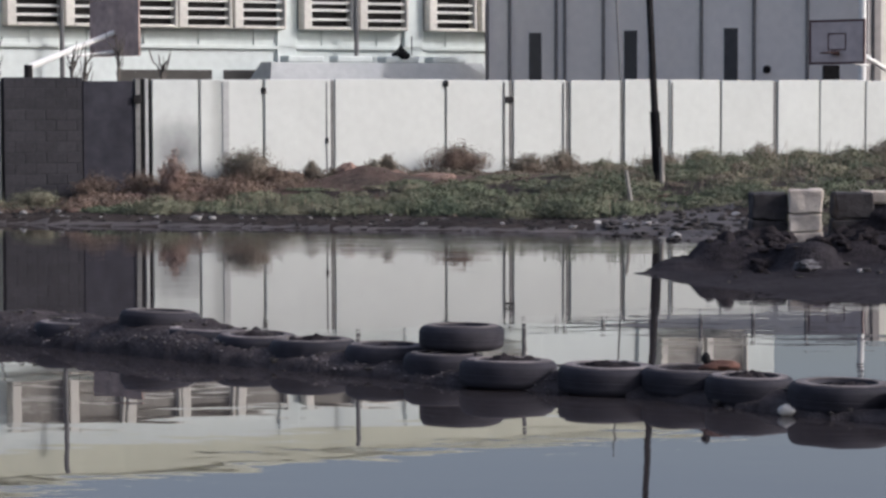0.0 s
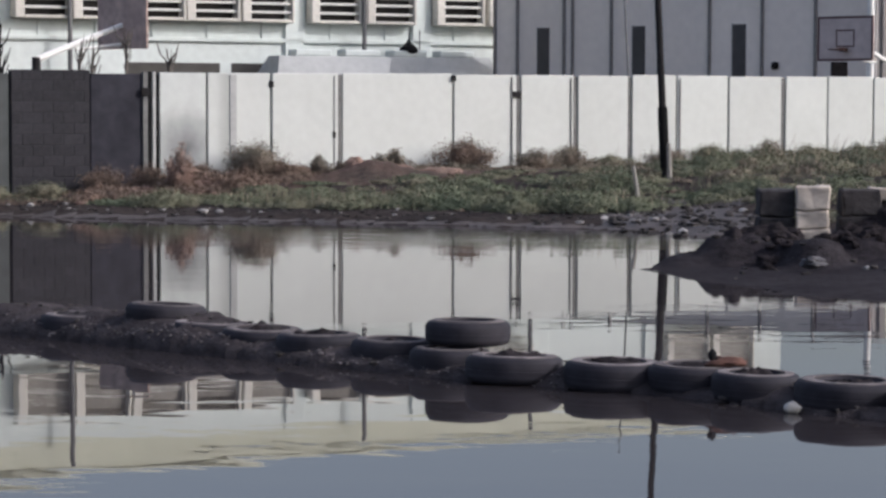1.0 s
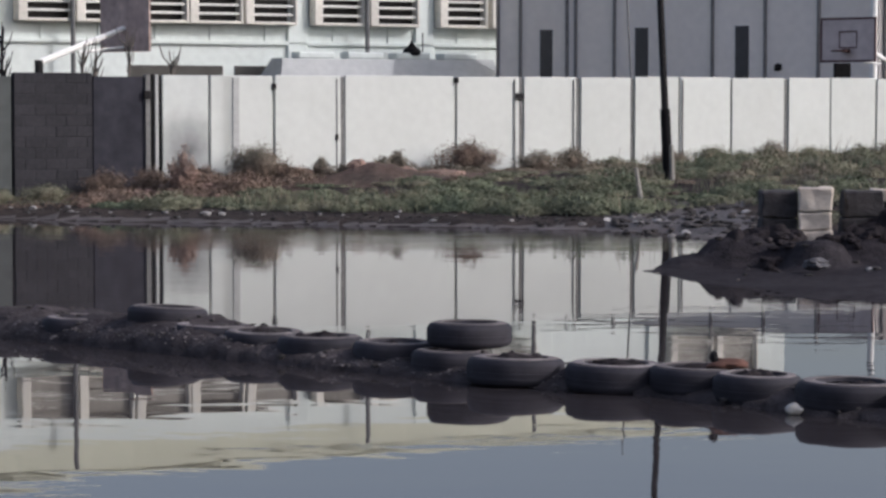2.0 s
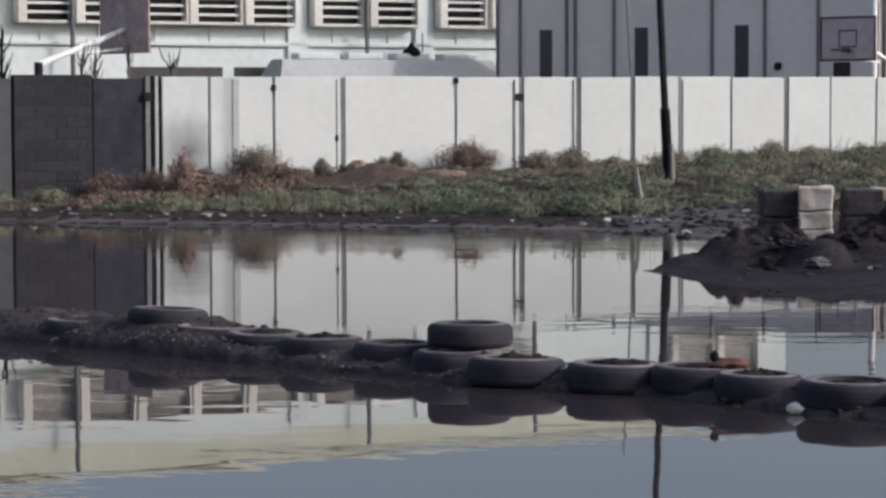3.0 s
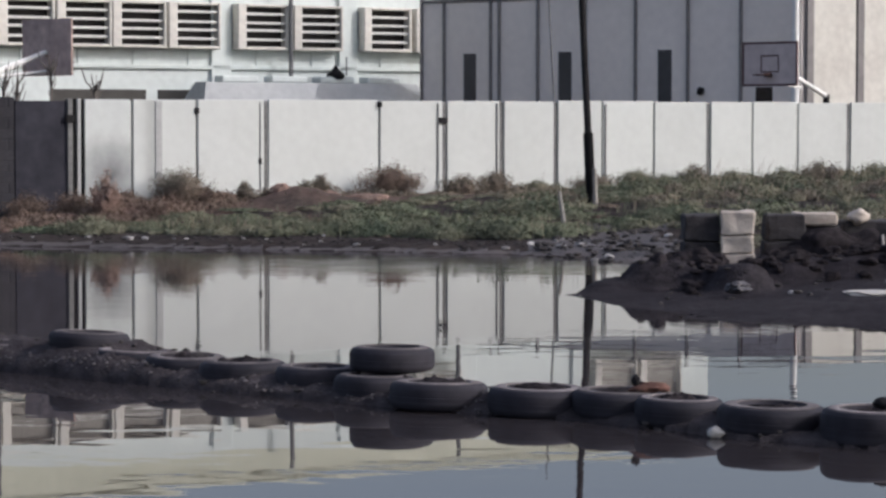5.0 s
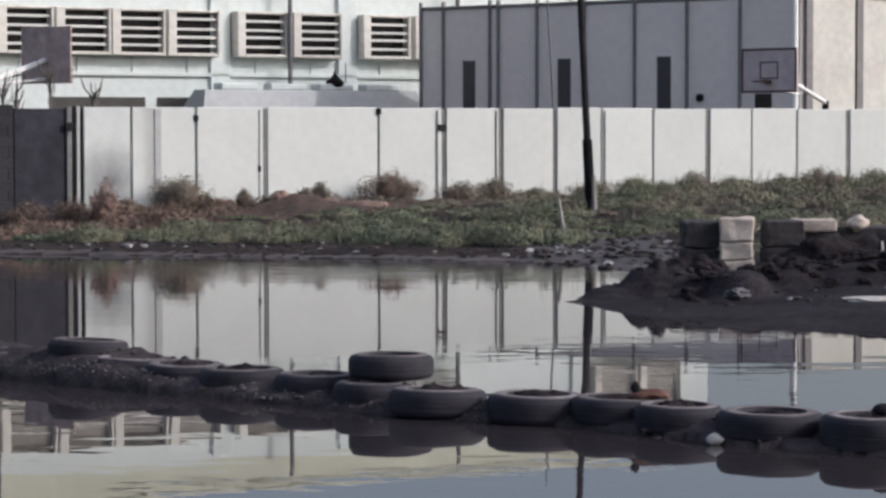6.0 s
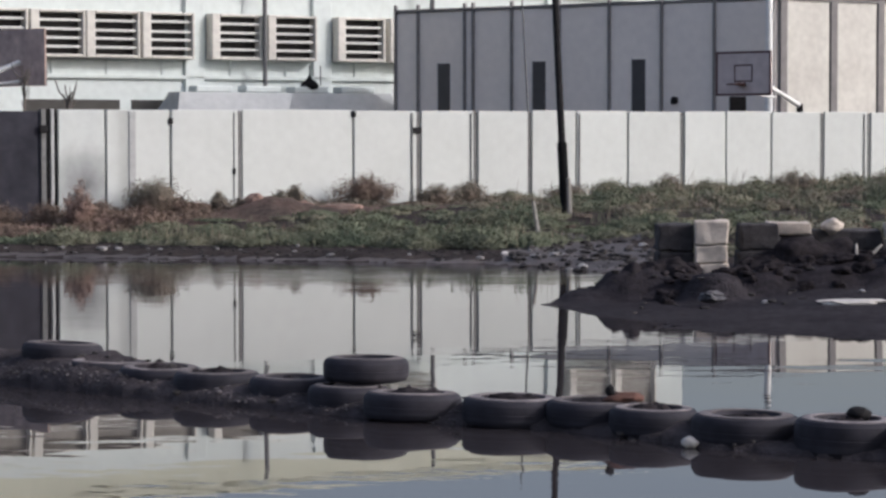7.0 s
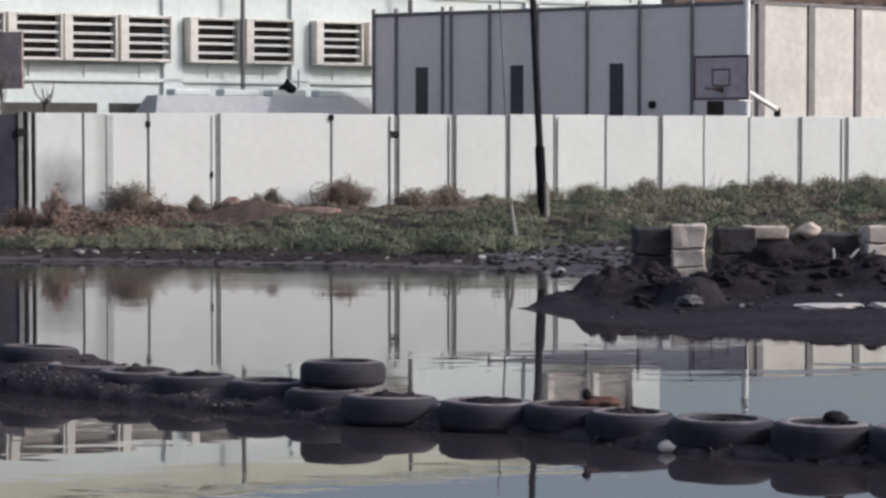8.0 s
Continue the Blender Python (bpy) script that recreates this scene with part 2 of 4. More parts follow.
def prism(points, z0, z1):
    """An upright prism over a ground outline."""
    bm = bmesh.new()
    lo = [bm.verts.new((x, y, z0)) for x, y in points]
    hi = [bm.verts.new((x, y, z1)) for x, y in points]
    n = len(points)
    bm.faces.new(lo[::-1]), bm.faces.new(hi)
    for i in range(n):
        bm.faces.new((lo[i], lo[(i + 1) % n], hi[(i + 1) % n], hi[i]))
    bmesh.ops.recalc_face_normals(bm, faces=bm.faces)
    return bm


def rod(bm, a, b, r0, r1=None, seg=10):
    """A tapered round bar from a to b."""
    a, b = Vector(a), Vector(b)
    d = b - a
    m = Matrix.Translation((a + b) / 2) @ d.to_track_quat("Z", "Y").to_matrix().to_4x4()
    bmesh.ops.create_cone(bm, cap_ends=True, segments=seg, radius1=r0, radius2=r0 if r1 is None else r1, depth=d.length, matrix=m)
    return bm


def lathe(profile, seg=48):
    """A closed profile of (radius, height) turned round z."""
    bm = bmesh.new()
    rings = [[bm.verts.new((r * math.cos(2 * math.pi * i / seg), r * math.sin(2 * math.pi * i / seg), z)) for r, z in profile] for i in range(seg)]
    n = len(profile)
    for i in range(seg):
        for j in range(n):
            bm.faces.new((rings[i][j], rings[(i + 1) % seg][j], rings[(i + 1) % seg][(j + 1) % n], rings[i][(j + 1) % n]))
    bmesh.ops.recalc_face_normals(bm, faces=bm.faces)
    return bm


def lump(bm, place, size, seed, sub=2, rough=0.3):
    """A rough stone or clod."""
    r = bmesh.ops.create_icosphere(bm, subdivisions=sub, radius=1.0)
    off = Vector((seed * 3.7, seed * 1.3, seed * 2.1))
    for v in r["verts"]:
        k = 1 + rough * noise.noise(v.co * 1.3 + off) + 0.5 * rough * noise.noise(v.co * 3.1 + off)
        v.co = Vector((v.co.x * size[0] * k, v.co.y * size[1] * k, v.co.z * size[2] * k)) + Vector(place)
    return bm


def thing(name, m, label, category, group="", kind=""):
    ob = new(name)
    ob.matrix_world = m
    return tagged(ob, label, category, group, kind)


def along(a, b):
    """A wall's own axes: x along it from a to b, y away from the pond, z up."""
    return pose(a[0], a[1], 0, 0, 0, math.degrees(math.atan2(b[1] - a[1], b[0] - a[0])))


def mesh_from(name, verts, faces, mat):
    me = bpy.data.meshes.new(name)
    me.from_pydata(verts, [], faces)
    me.materials.append(mat)
    return new(name, me)


# ---------------------------------------------------------------- ground and water
SHORE = [(-45, 55), (-22, 46.5), (-11.3, 43.1), (-7.3, 41.7), (-3.5, 40.5), (0.14, 39.3), (1.2, 38.3), (2.1, 36.7), (1.75, 33.0), (1.04, 30.05),
         (1.16, 28.9), (1.5, 28.1), (1.92, 26.7), (2.25, 25.95), (2.8, 25.5), (3.2, 25.2), (4.3, 24.4), (7, 22.5), (12, 21), (45, 19), (45, 5), (-45, 5)]
BERM = [(-9, 24.4), (-4.76, 21.9), (-2.9, 20.4), (-1.3, 19.05), (-0.4, 18.2), (0.87, 17.5), (1.8, 16.5), (2.4, 16.1), (2.95, 15.8), (6, 14.3)]


HEAPS = [(1.97, 30.75, 0.34, 0.34), (1.45, 30.7, 0.13, 0.32), (2.48, 30.6, 0.24, 0.30), (2.95, 30.1, 0.30, 0.36), (3.55, 30.9, 0.27, 0.40), (4.3, 31.2, 0.28, 0.50), (5.2, 31.3, 0.30, 0.55), (6.2, 31.4, 0.26, 0.6)]  # x, y, height, radius


def to_line(px, py, line, closed=False):
    best = np.full(px.shape, 1e9)
    pairs = list(zip(line, line[1:] + line[:1])) if closed else list(zip(line, line[1:]))
    for (ax, ay), (bx, by) in pairs:
        dx, dy = bx - ax, by - ay
        s = np.clip(((px - ax) * dx + (py - ay) * dy) / (dx * dx + dy * dy), 0, 1)
        best = np.minimum(best, np.hypot(px - ax - s * dx, py - ay - s * dy))
    return best


def inside(px, py, poly):
    odd = np.zeros(px.shape, bool)
    for (ax, ay), (bx, by) in zip(poly, poly[1:] + poly[:1]):
        cross = ((ay > py) != (by > py)) & (px < (bx - ax) * (py - ay) / ((by - ay) or 1e-9) + ax)
        odd ^= cross
    return odd


def ease(s):
    s = np.clip(s, 0, 1)
    return s * s * (3 - 2 * s)


def ripple(px, py, f, seed=0.0):
    """A cheap smooth unevenness from crossed sines."""
    a = np.sin(px * f + 1.7 * np.sin(py * f * 0.7 + seed)) + np.sin(py * f * 1.3 + 1.3 * np.sin(px * f * 0.9 + seed * 2)) + np.sin((px + py) * f * 0.8 + seed * 3)
    return a / 3


def ground_height(px, py):
    px, py = np.asarray(px, float), np.asarray(py, float)
    wob = 0.35 * ripple(px, py, 2.1) + 0.15 * ripple(px, py, 6.5, 2)
    d = to_line(px, py, SHORE, True) * np.where(inside(px, py, SHORE), -1, 1) + 0.5 * wob
    spit = ease((px - 0.4) / 0.4) * ease((py - 22) / 1.0) * ease((34.5 - py) / 2.0)
    z = np.where(d > 0, (0.10 - 0.072 * spit) * ease(d / 0.7) + 0.52 * ease((d - 0.5) / 9.0), -0.4 * ease(-d / 0.9))
    z = z + np.where(d > 0.1, (0.03 * ripple(px, py, 5, 1) + 0.018 * ripple(px, py, 17, 3)) * (1 - 0.6 * spit), 0)
    for hx, hy, hh, hr in HEAPS:
        z = z + hh * np.exp(-(np.hypot((px - hx) / hr, (py - hy) / (hr * 1.4)) ** 4))
    flat = np.exp(-((px - 4.35) / 0.62) ** 4 - ((py - 28.4) / 0.75) ** 4)
    z = z * (1 - flat) + 0.12 * flat
    z = z + 0.30 * np.exp(-((px + 3.7) / 0.75) ** 2 - ((py - 48.2) / 0.9) ** 2)
    z = z + 0.14 * ease((px - 1.0) / 8) * ease((py - 46) / 6) * ease((70 - py) / 8)
    b = to_line(px, py, BERM)
    crest = 0.20 - 0.09 * ease((px + 4) / 4)
    crest = crest + 0.045 * np.exp(-((px + 3.15) / 0.4) ** 2)
    half = 0.62 - 0.16 * ease((px + 3) / 3)
    k = np.clip(1 - (b / half) ** 2, 0, 1)
    lumps = 0.05 * ripple(px, py, 9, 4) + 0.03 * ripple(px, py, 23, 5)
    z = np.where(k > 0, np.maximum(z, -0.06 + (crest + 0.06 + lumps) * np.sqrt(k)), z)
    return z


def axis(*steps):
    out = []
    for a, b, s in steps:
        out += list(np.arange(a, b, s))
    return np.array(out + [steps[-1][1]])


gx = axis((-1500, -60, 160), (-60, -15, 3), (-15, -6, 0.4), (-6, 7, 0.07), (7, 15, 0.4), (15, 60, 3), (60, 1500, 160))
gy = axis((-300, 0, 50), (0, 13, 1.0), (13, 26, 0.08), (26, 46, 0.14), (46, 62, 0.5), (62, 150, 8), (150, 2500, 200))
mx, my = np.meshgrid(gx, gy)
mz = ground_height(mx, my)
nx = len(gx)
cells = [(j * nx + i, j * nx + i + 1, (j + 1) * nx + i + 1, (j + 1) * nx + i) for j in range(len(gy) - 1) for i in range(nx - 1)]
ground = mesh_from("ground", np.stack([mx.ravel(), my.ravel(), mz.ravel()], 1).tolist(), cells, MUD)
ground.data.materials.append(EARTH)
ground.data.materials.append(MUD_BLACK)
ground.data.materials.append(SILT_SHEEN)
ground.data.materials.append(BROWN_SOIL)
centre = np.array([p.center[:] for p in ground.data.polygons])
cx, cy = centre[:, 0], centre[:, 1]
edge = 0.25 * ripple(cx, cy, 2.1) + 0.12 * ripple(cx, cy, 7.0, 2)
kinds = np.where((cy > 36.8) | ((cy > 38.2) & (cx < 1.6)), 1, np.where((cy > 22.2) & (cx > 0), 2, 0))
# wet mud at the waterline: its sky sheen is put into a paler colour
kinds = np.where((centre[:, 2] > 0.012) & (centre[:, 2] < 0.048 + 0.06 * edge) & (cy > 37.5) & (cx < 2.2), 3, kinds)
kinds = np.where((centre[:, 2] > 0.012) & (cx > 0.6) & (cx < 2.9 + edge) & (cy > 36.6 + edge) & (cy < 43.5 + 2 * edge), 3, kinds)
kinds = np.where((cy > 52.3 + 0.586 * cx - 3.4 + edge) & (cy < 54 + 0.586 * cx) & (cx > -8.6) & (cx < 0.6), 4, kinds)
ground.data.polygons.foreach_set("material_index", kinds.astype(np.int32))
ground.data.polygons.foreach_set("use_smooth", np.ones(len(cells), bool))
tagged(ground, "dark wet mud bank with tracks and clods round a pond", "ground", kind="structure")
water = part("water", box(-60, 60, 3.0, 62, -2.0, 0.0), WATER)
tagged(water, "still murky pond water mirroring fence, buildings and sky", "water", kind="structure")

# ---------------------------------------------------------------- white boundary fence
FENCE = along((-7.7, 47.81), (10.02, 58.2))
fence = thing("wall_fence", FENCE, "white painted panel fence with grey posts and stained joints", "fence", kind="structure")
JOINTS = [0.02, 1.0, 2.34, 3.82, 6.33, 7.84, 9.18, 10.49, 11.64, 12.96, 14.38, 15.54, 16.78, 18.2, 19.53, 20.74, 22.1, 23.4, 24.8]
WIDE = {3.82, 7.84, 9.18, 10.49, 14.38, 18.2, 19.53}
rnd = random.Random(4)
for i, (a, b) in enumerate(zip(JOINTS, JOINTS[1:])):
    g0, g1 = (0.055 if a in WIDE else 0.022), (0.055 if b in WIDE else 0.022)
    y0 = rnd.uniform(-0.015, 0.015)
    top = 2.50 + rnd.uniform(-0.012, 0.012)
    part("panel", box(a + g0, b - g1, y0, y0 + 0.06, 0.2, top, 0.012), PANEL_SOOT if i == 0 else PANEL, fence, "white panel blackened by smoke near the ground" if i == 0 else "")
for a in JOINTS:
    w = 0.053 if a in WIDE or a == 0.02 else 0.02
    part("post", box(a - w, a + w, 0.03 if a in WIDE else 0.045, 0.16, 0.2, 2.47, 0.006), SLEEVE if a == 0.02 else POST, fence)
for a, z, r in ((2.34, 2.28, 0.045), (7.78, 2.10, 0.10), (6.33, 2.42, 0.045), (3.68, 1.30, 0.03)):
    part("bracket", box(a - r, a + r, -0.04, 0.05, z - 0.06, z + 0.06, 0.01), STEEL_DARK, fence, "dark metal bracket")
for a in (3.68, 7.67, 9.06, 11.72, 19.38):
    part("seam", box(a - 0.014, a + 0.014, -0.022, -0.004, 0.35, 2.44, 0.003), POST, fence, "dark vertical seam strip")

# the leaning pole's soft shadow on the fence, built as a thin grey strip
part("strip", box(1.47, 1.61, -0.026, -0.004, 0.3, 2.46, 0.004), STRIP, fence, "pale grey band for the pole's cast shadow")

# dark gate and block wall at the fence's end, their shade put into the colours
gate = thing("metal_gate", FENCE, "closed dark grey sheet metal gate beside the white fence", "gate")
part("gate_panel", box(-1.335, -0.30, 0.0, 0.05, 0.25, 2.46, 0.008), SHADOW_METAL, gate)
for x, w, mat in ((-0.264, 0.05, POST), (-0.165, 0.036, SLEEVE), (-0.088, 0.034, STRIP)):
    part("gate_post", box(x - w, x + w, -0.05, 0.06, 0.2, 2.50, 0.008), mat, gate, "dark steel gate post" if mat is SLEEVE else "pale steel gate post")
part("latch", box(-0.36, -0.20, -0.09, -0.05, 2.05, 2.2, 0.01), STEEL_DARK, gate, "dark latch box")
wall = thing("wall_block", FENCE, "bare grey concrete block wall at the end of the fence", "wall", kind="structure")
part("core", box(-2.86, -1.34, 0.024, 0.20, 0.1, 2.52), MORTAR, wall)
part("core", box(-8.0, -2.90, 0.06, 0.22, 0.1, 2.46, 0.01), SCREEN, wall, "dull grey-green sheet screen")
one = None
for row in range(12):
    for col in range(5):
        a = -2.86 + 0.4 * col - (0.2 if row % 2 else 0)
        b = min(a + 0.39, -1.34)
        a = max(a, -2.86)
        if b - a > 0.05:
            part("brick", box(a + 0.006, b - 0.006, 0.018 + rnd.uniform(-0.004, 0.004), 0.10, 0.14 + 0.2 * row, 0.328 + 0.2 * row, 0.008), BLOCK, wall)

# ---------------------------------------------------------------- white two-storey building
BUILD = along((-24.7, 102.2), (10.75, 125.62))
school = thing("institution_building", BUILD, "long white concrete building with louvred window hoods", "building")
part("wall", box(-16, 42.5, 0, 14, 0.2, 12.3, 0.03), WHITE_WALL, school)
part("wall", box(-16, 42.5, 0.02, 14, 12.3, 13.55, 0.03), CREAM_WALL, school, "cream upper wall")
part("roof", box(-16.2, 42.7, -0.22, 14.2, 13.55, 13.85, 0.04), CREAM_WALL, school, "cream parapet coping")
part("ledge", box(-16, 42.5, -0.16, 0.0, 4.42, 4.60, 0.02), WHITE_WALL, school)
part("ledge", box(-16, 42.5, -0.16, 0.0, 8.45, 8.62, 0.02), WHITE_WALL, school)
for x in (-8.4, -2.2, 15.45, 21.85, 28.25, 34.65, 41.0):
    part("pilaster", box(x - 0.48, x + 0.48, -0.16, 0.0, 0.2, 12.1, 0.03), WHITE_WALL, school)
HOODS = [-7.5, -4.9, -1.0, 2.4, 4.95, 7.55, 10.1, 12.72, 16.05, 18.83, 22.4, 25.15, 28.8, 31.5, 35.2, 37.9]


def hood_mesh(w, h):
    """A projecting frame: four sides with depth, splayed left jamb."""
    bm = bmesh.new()
    block(bm, 0, 0.42, -0.62, 0, 0, h, 0.04)
    block(bm, w - 0.12, w, -0.62, 0, 0, h, 0.03)
    block(bm, 0.43, w - 0.13, -0.62, 0, 0, 0.14, 0.03)
    block(bm, 0.43, w - 0.13, -0.62, 0, h - 0.12, h, 0.03)
    return bm


slat = back = frame_ob = shutter = None
for z in (5.28, 9.35):
    for x in HOODS:
        if z > 8 and 28 < x < 32:
            continue
        win = new("window")
        win.parent, win.location = school, (x, 0, z)
        if frame_ob is None:
            frame_ob = part("window_frame", hood_mesh(2.5, 2.0), HOOD, win)
            # dark sheet that stands in for the unlit depth behind the slats
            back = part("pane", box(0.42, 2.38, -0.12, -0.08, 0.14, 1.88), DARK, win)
            slat = part("slat", box(0.45, 2.36, -0.50, -0.30, -0.055, 0.055, 0.015), SLAT, win)
            slat.matrix_local = pose(0, 0, 0.46, 0, 0, 0)
            first = [0.83, 1.20, 1.57]
        else:
            share(frame_ob, win, Matrix())
            if z > 8:
                if shutter is None:
                    shutter = part("shutter", box(0.42, 2.38, -0.30, -0.24, 0.14, 1.88, 0.01), SHUTTER, win)
                else:
                    share(shutter, win, Matrix())
            else:
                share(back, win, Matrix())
            first = [0.46, 0.83, 1.20, 1.57] if z < 8 else [0.83]
        for s in first:
            share(slat, win, pose(0, 0, s + rnd.uniform(-0.015, 0.015), rnd.uniform(-3, 3), 0, rnd.uniform(-0.3, 0.3)))
for x0, x1 in ((7.5, 11.9), (12.45, 15.6)):
    part("strip_window", box(x0, x1, -0.03, 0.05, 1.6, 3.52, 0.01), GLASS_DARK, school, "dark ground floor strip window")
for x in (4.74, 18.6, 27.35):
    part("downpipe", rod(bmesh.new(), (x, -0.72, 0.3), (x, -0.72, 13.1), 0.10, seg=10), PIPE, school, "dark grey downpipe")
for x in [h + 1.2 for h in HOODS]:
    part("rib", box(x - 0.04, x + 0.04, -0.08, 0.0, 4.6, 5.27, 0.01), WHITE_WALL, school)

# low annex with a grey sheet roof in front of the white building
annex = thing("annex", BUILD @ pose(0, -2.6, 0), "low annex with a pale grey pitched sheet roof", "building")
part("wall", box(13.7, 24.2, 0.3, 2.2, 0.3, 2.75, 0.02), WHITE_WALL, annex)
bm = bmesh.new()
lo = [bm.verts.new(p) for p in ((13.35, 0.0, 2.75), (24.5, 0.0, 2.75), (24.5, 2.4, 2.75), (13.35, 2.4, 2.75))]
hi = [bm.verts.new(p) for p in ((13.75, 0.6, 3.84), (24.3, 0.6, 3.84), (24.3, 1.6, 3.84), (13.75, 1.6, 3.84))]
bm.faces.new(lo[::-1]), bm.faces.new(hi)
for i in range(4):
    bm.faces.new((lo[i], lo[(i + 1) % 4], hi[(i + 1) % 4], hi[i]))
part("roof", bm, ANNEX, annex)
for i in range(4):
    x = 14.6 + 2.4 * i
    part("ridge_cover", box(x, x + 1.75, 0.7, 1.5, 3.844, 4.12, 0.05), WHITE_WALL, annex, "white ridge cover")
vent = thing("roof_ventilator", BUILD @ pose(20.35, -1.6, 3.92), "small dark dome ventilator on the annex roof", "ventilator")
part("dome", lathe([(0.02, 0.75), (0.10, 0.6), (0.18, 0.5), (0.38, 0.34), (0.42, 0.2), (0.34, 0.08), (0.12, 0.02), (0.02, 0.02)], 20), SLEEVE, vent)
part("stem", rod(bmesh.new(), (0, 0, -0.1), (0, 0, 0.1), 0.10), STEEL_DARK, vent)
part("aerial", rod(bmesh.new(), (0.02, 0, 0.6), (0.0, 0, 1.15), 0.02), STEEL_DARK, vent)
part("aerial", rod(bmesh.new(), (0.55, 0, 0.25), (0.55, 0, 1.1), 0.025), STEEL_DARK, vent)

# ---------------------------------------------------------------- grey hall
GREY = along((-2.98, 110.98), (12.2, 100.4))
hall = thing("grey_hall", Matrix(), "grey panel-clad hall with narrow slit windows", "building")
part("wall", prism([(-2.98, 111.06), (12.2, 100.48), (28.0, 112.8), (-2.55, 111.9)], 0.3, 7.30), GREY_WALL, hall)
part("roof", prism([(-3.05, 110.9), (12.25, 100.3), (28.3, 112.9), (-2.6, 112.05)], 7.30, 7.42), RIB, hall, "grey roof edge")
face = thing("facade_grid", GREY, "", "")
face.name, face.parent = "front_wall", hall
RIBS = [0.0, 1.21, 3.66, 4.10, 6.08, 8.45, 10.9, 13.38, 15.82, 18.29]
for a, b in zip(RIBS, RIBS[1:]):
    part("panel", box(a + 0.05, b - 0.05, -0.035, 0.055, 0.35, 7.26, 0.015), GREY_WALL, face)
for x in RIBS:
    part("rib", box(x - 0.06, x + 0.06, -0.14, 0.04, 0.3, 7.62, 0.02), RIB, face)
for x in (2.26, 7.14, 11.99):
    part("slit_window", box(x, x + 0.62, -0.05, -0.036, 1.5, 5.06), SLIT, face, "narrow dark slit window")
    part("slit_frame", box(x - 0.03, x, -0.06, -0.036, 1.5, 5.09), RIB, face)
part("wall_lamp", lump(bmesh.new(), (14.0, -0.12, 3.38), (0.16, 0.14, 0.18), 3), STEEL_DARK, face, "small dark wall lamp")
END = along((12.2, 100.4), (28.0, 112.8))
end = thing("end_wall", END, "", "")
end.parent = hall
ENDS = [0.40, 3.24, 5.98, 8.7, 11.4, 14.1]
for a, b in zip(ENDS, ENDS[1:]):
    part("panel", box(a + 0.22, b - 0.22, -0.045, 0.06, 0.35, 7.30, 0.015), LIT_WALL, end, "sunlit pale panel")
for x in ENDS:
    part("rib", box(x - 0.19, x + 0.19, -0.12, 0.04, 0.3, 7.45, 0.02), RIB, end)
mast = thing("white_mast", pose(11.75, 98.6, 0.4), "tall white painted steel mast beside the grey hall", "mast")
part("pole", rod(bmesh.new(), (0, 0, 0), (0, 0, 7.9), 0.16, 0.13, 16), WHITE_STEEL, mast)
part("cap", rod(bmesh.new(), (0, 0, 7.9), (0, 0, 8.15), 0.18, 0.05, 16), STEEL_DARK, mast)

# far brown building behind the hall
far = thing("brown_building", pose(0, 0, 0), "distant brown building with dark bays behind the hall", "building")
part("wall", box(15.2, 40, 168, 180, 0.3, 11.9, 0.05), BROWN_WALL, far)
for i in range(9):
    x = 16.0 + 2.6 * i
    part("window", box(x, x + 1.3, 167.9, 168.0, 9.3, 11.0), BROWN_DARK, far)
part("roof", box(15.0, 40.2, 167.7, 180.2, 11.9, 12.2, 0.05), BROWN_DARK, far)


# ---------------------------------------------------------------- basketball stands
def hoop_stand(m, label, lean, mat, arm_top, lined=True):
    """Board 1.8 x 1.2 m facing its own -y; cantilever arm and post behind it."""
    st = thing("basketball_stand", m, label, "basketball hoop", "basketball stands")
    board = part("backboard", box(-0.9, 0.9, 0, 0.04, 3.05, 4.25, 0.008), mat, st)
    for x0, x1, z0, z1 in ((-0.9, 0.9, 3.05, 3.11), (-0.9, 0.9, 4.19, 4.25), (-0.9, -0.84, 3.115, 4.185), (0.84, 0.9, 3.115, 4.185),
                           (-0.30, 0.30, 3.42, 3.46), (-0.30, 0.30, 3.85, 3.89), (-0.30, -0.26, 3.465, 3.845), (0.26, 0.30, 3.465, 3.845)):
        for y0, y1 in ((-0.006, 0.0), (0.04, 0.046)) if lined else ((-0.006, 0.0),):
            part("line", box(x0, x1, y0, y1, z0, z1), BOARD_LINE, board)
    n, ring = 20, bmesh.new()
    for i in range(n):
        a, b = 2 * math.pi * i / n, 2 * math.pi * (i + 1) / n
        rod(ring, (0.23 * math.cos(a), -0.38 + 0.23 * math.sin(a), 3.35), (0.23 * math.cos(b), -0.38 + 0.23 * math.sin(b), 3.35), 0.02, seg=6)
    block(ring, -0.09, 0.09, -0.16, -0.006, 3.30, 3.40, 0.01)
    part("hoop", ring, RIM, st, "rusty hoop ring")
    part("arm", rod(bmesh.new(), (0, 0.05, arm_top), (0, lean, 2.80), 0.06, 0.07, 10), WHITE_STEEL, st, "white tubular arm")
    part("brace", rod(bmesh.new(), (0, 0.05, 3.15), (0, lean * 0.55, 3.02), 0.035, 0.035, 8), WHITE_STEEL, st)
    part("post", rod(bmesh.new(), (0, lean, 0.3), (0, lean, 2.85), 0.10, 0.09, 12), STEEL_DARK, st, "dark post")
    return st


hoop_stand(pose(7.53, 69.0, 0, 0, 0, -41), "basketball stand with faded red-lined board facing the pond", 2.75, BOARD, 3.72)
hoop_stand(pose(-9.42, 54.0, 0, 0, 0, 135), "basketball stand seen from behind with white cantilever arm", 2.2, BOARD_BROWN, 3.55, False)
pad = thing("equipment_box", pose(7.55, 70.6, 0.4), "dark box standing behind the basketball board", "box")
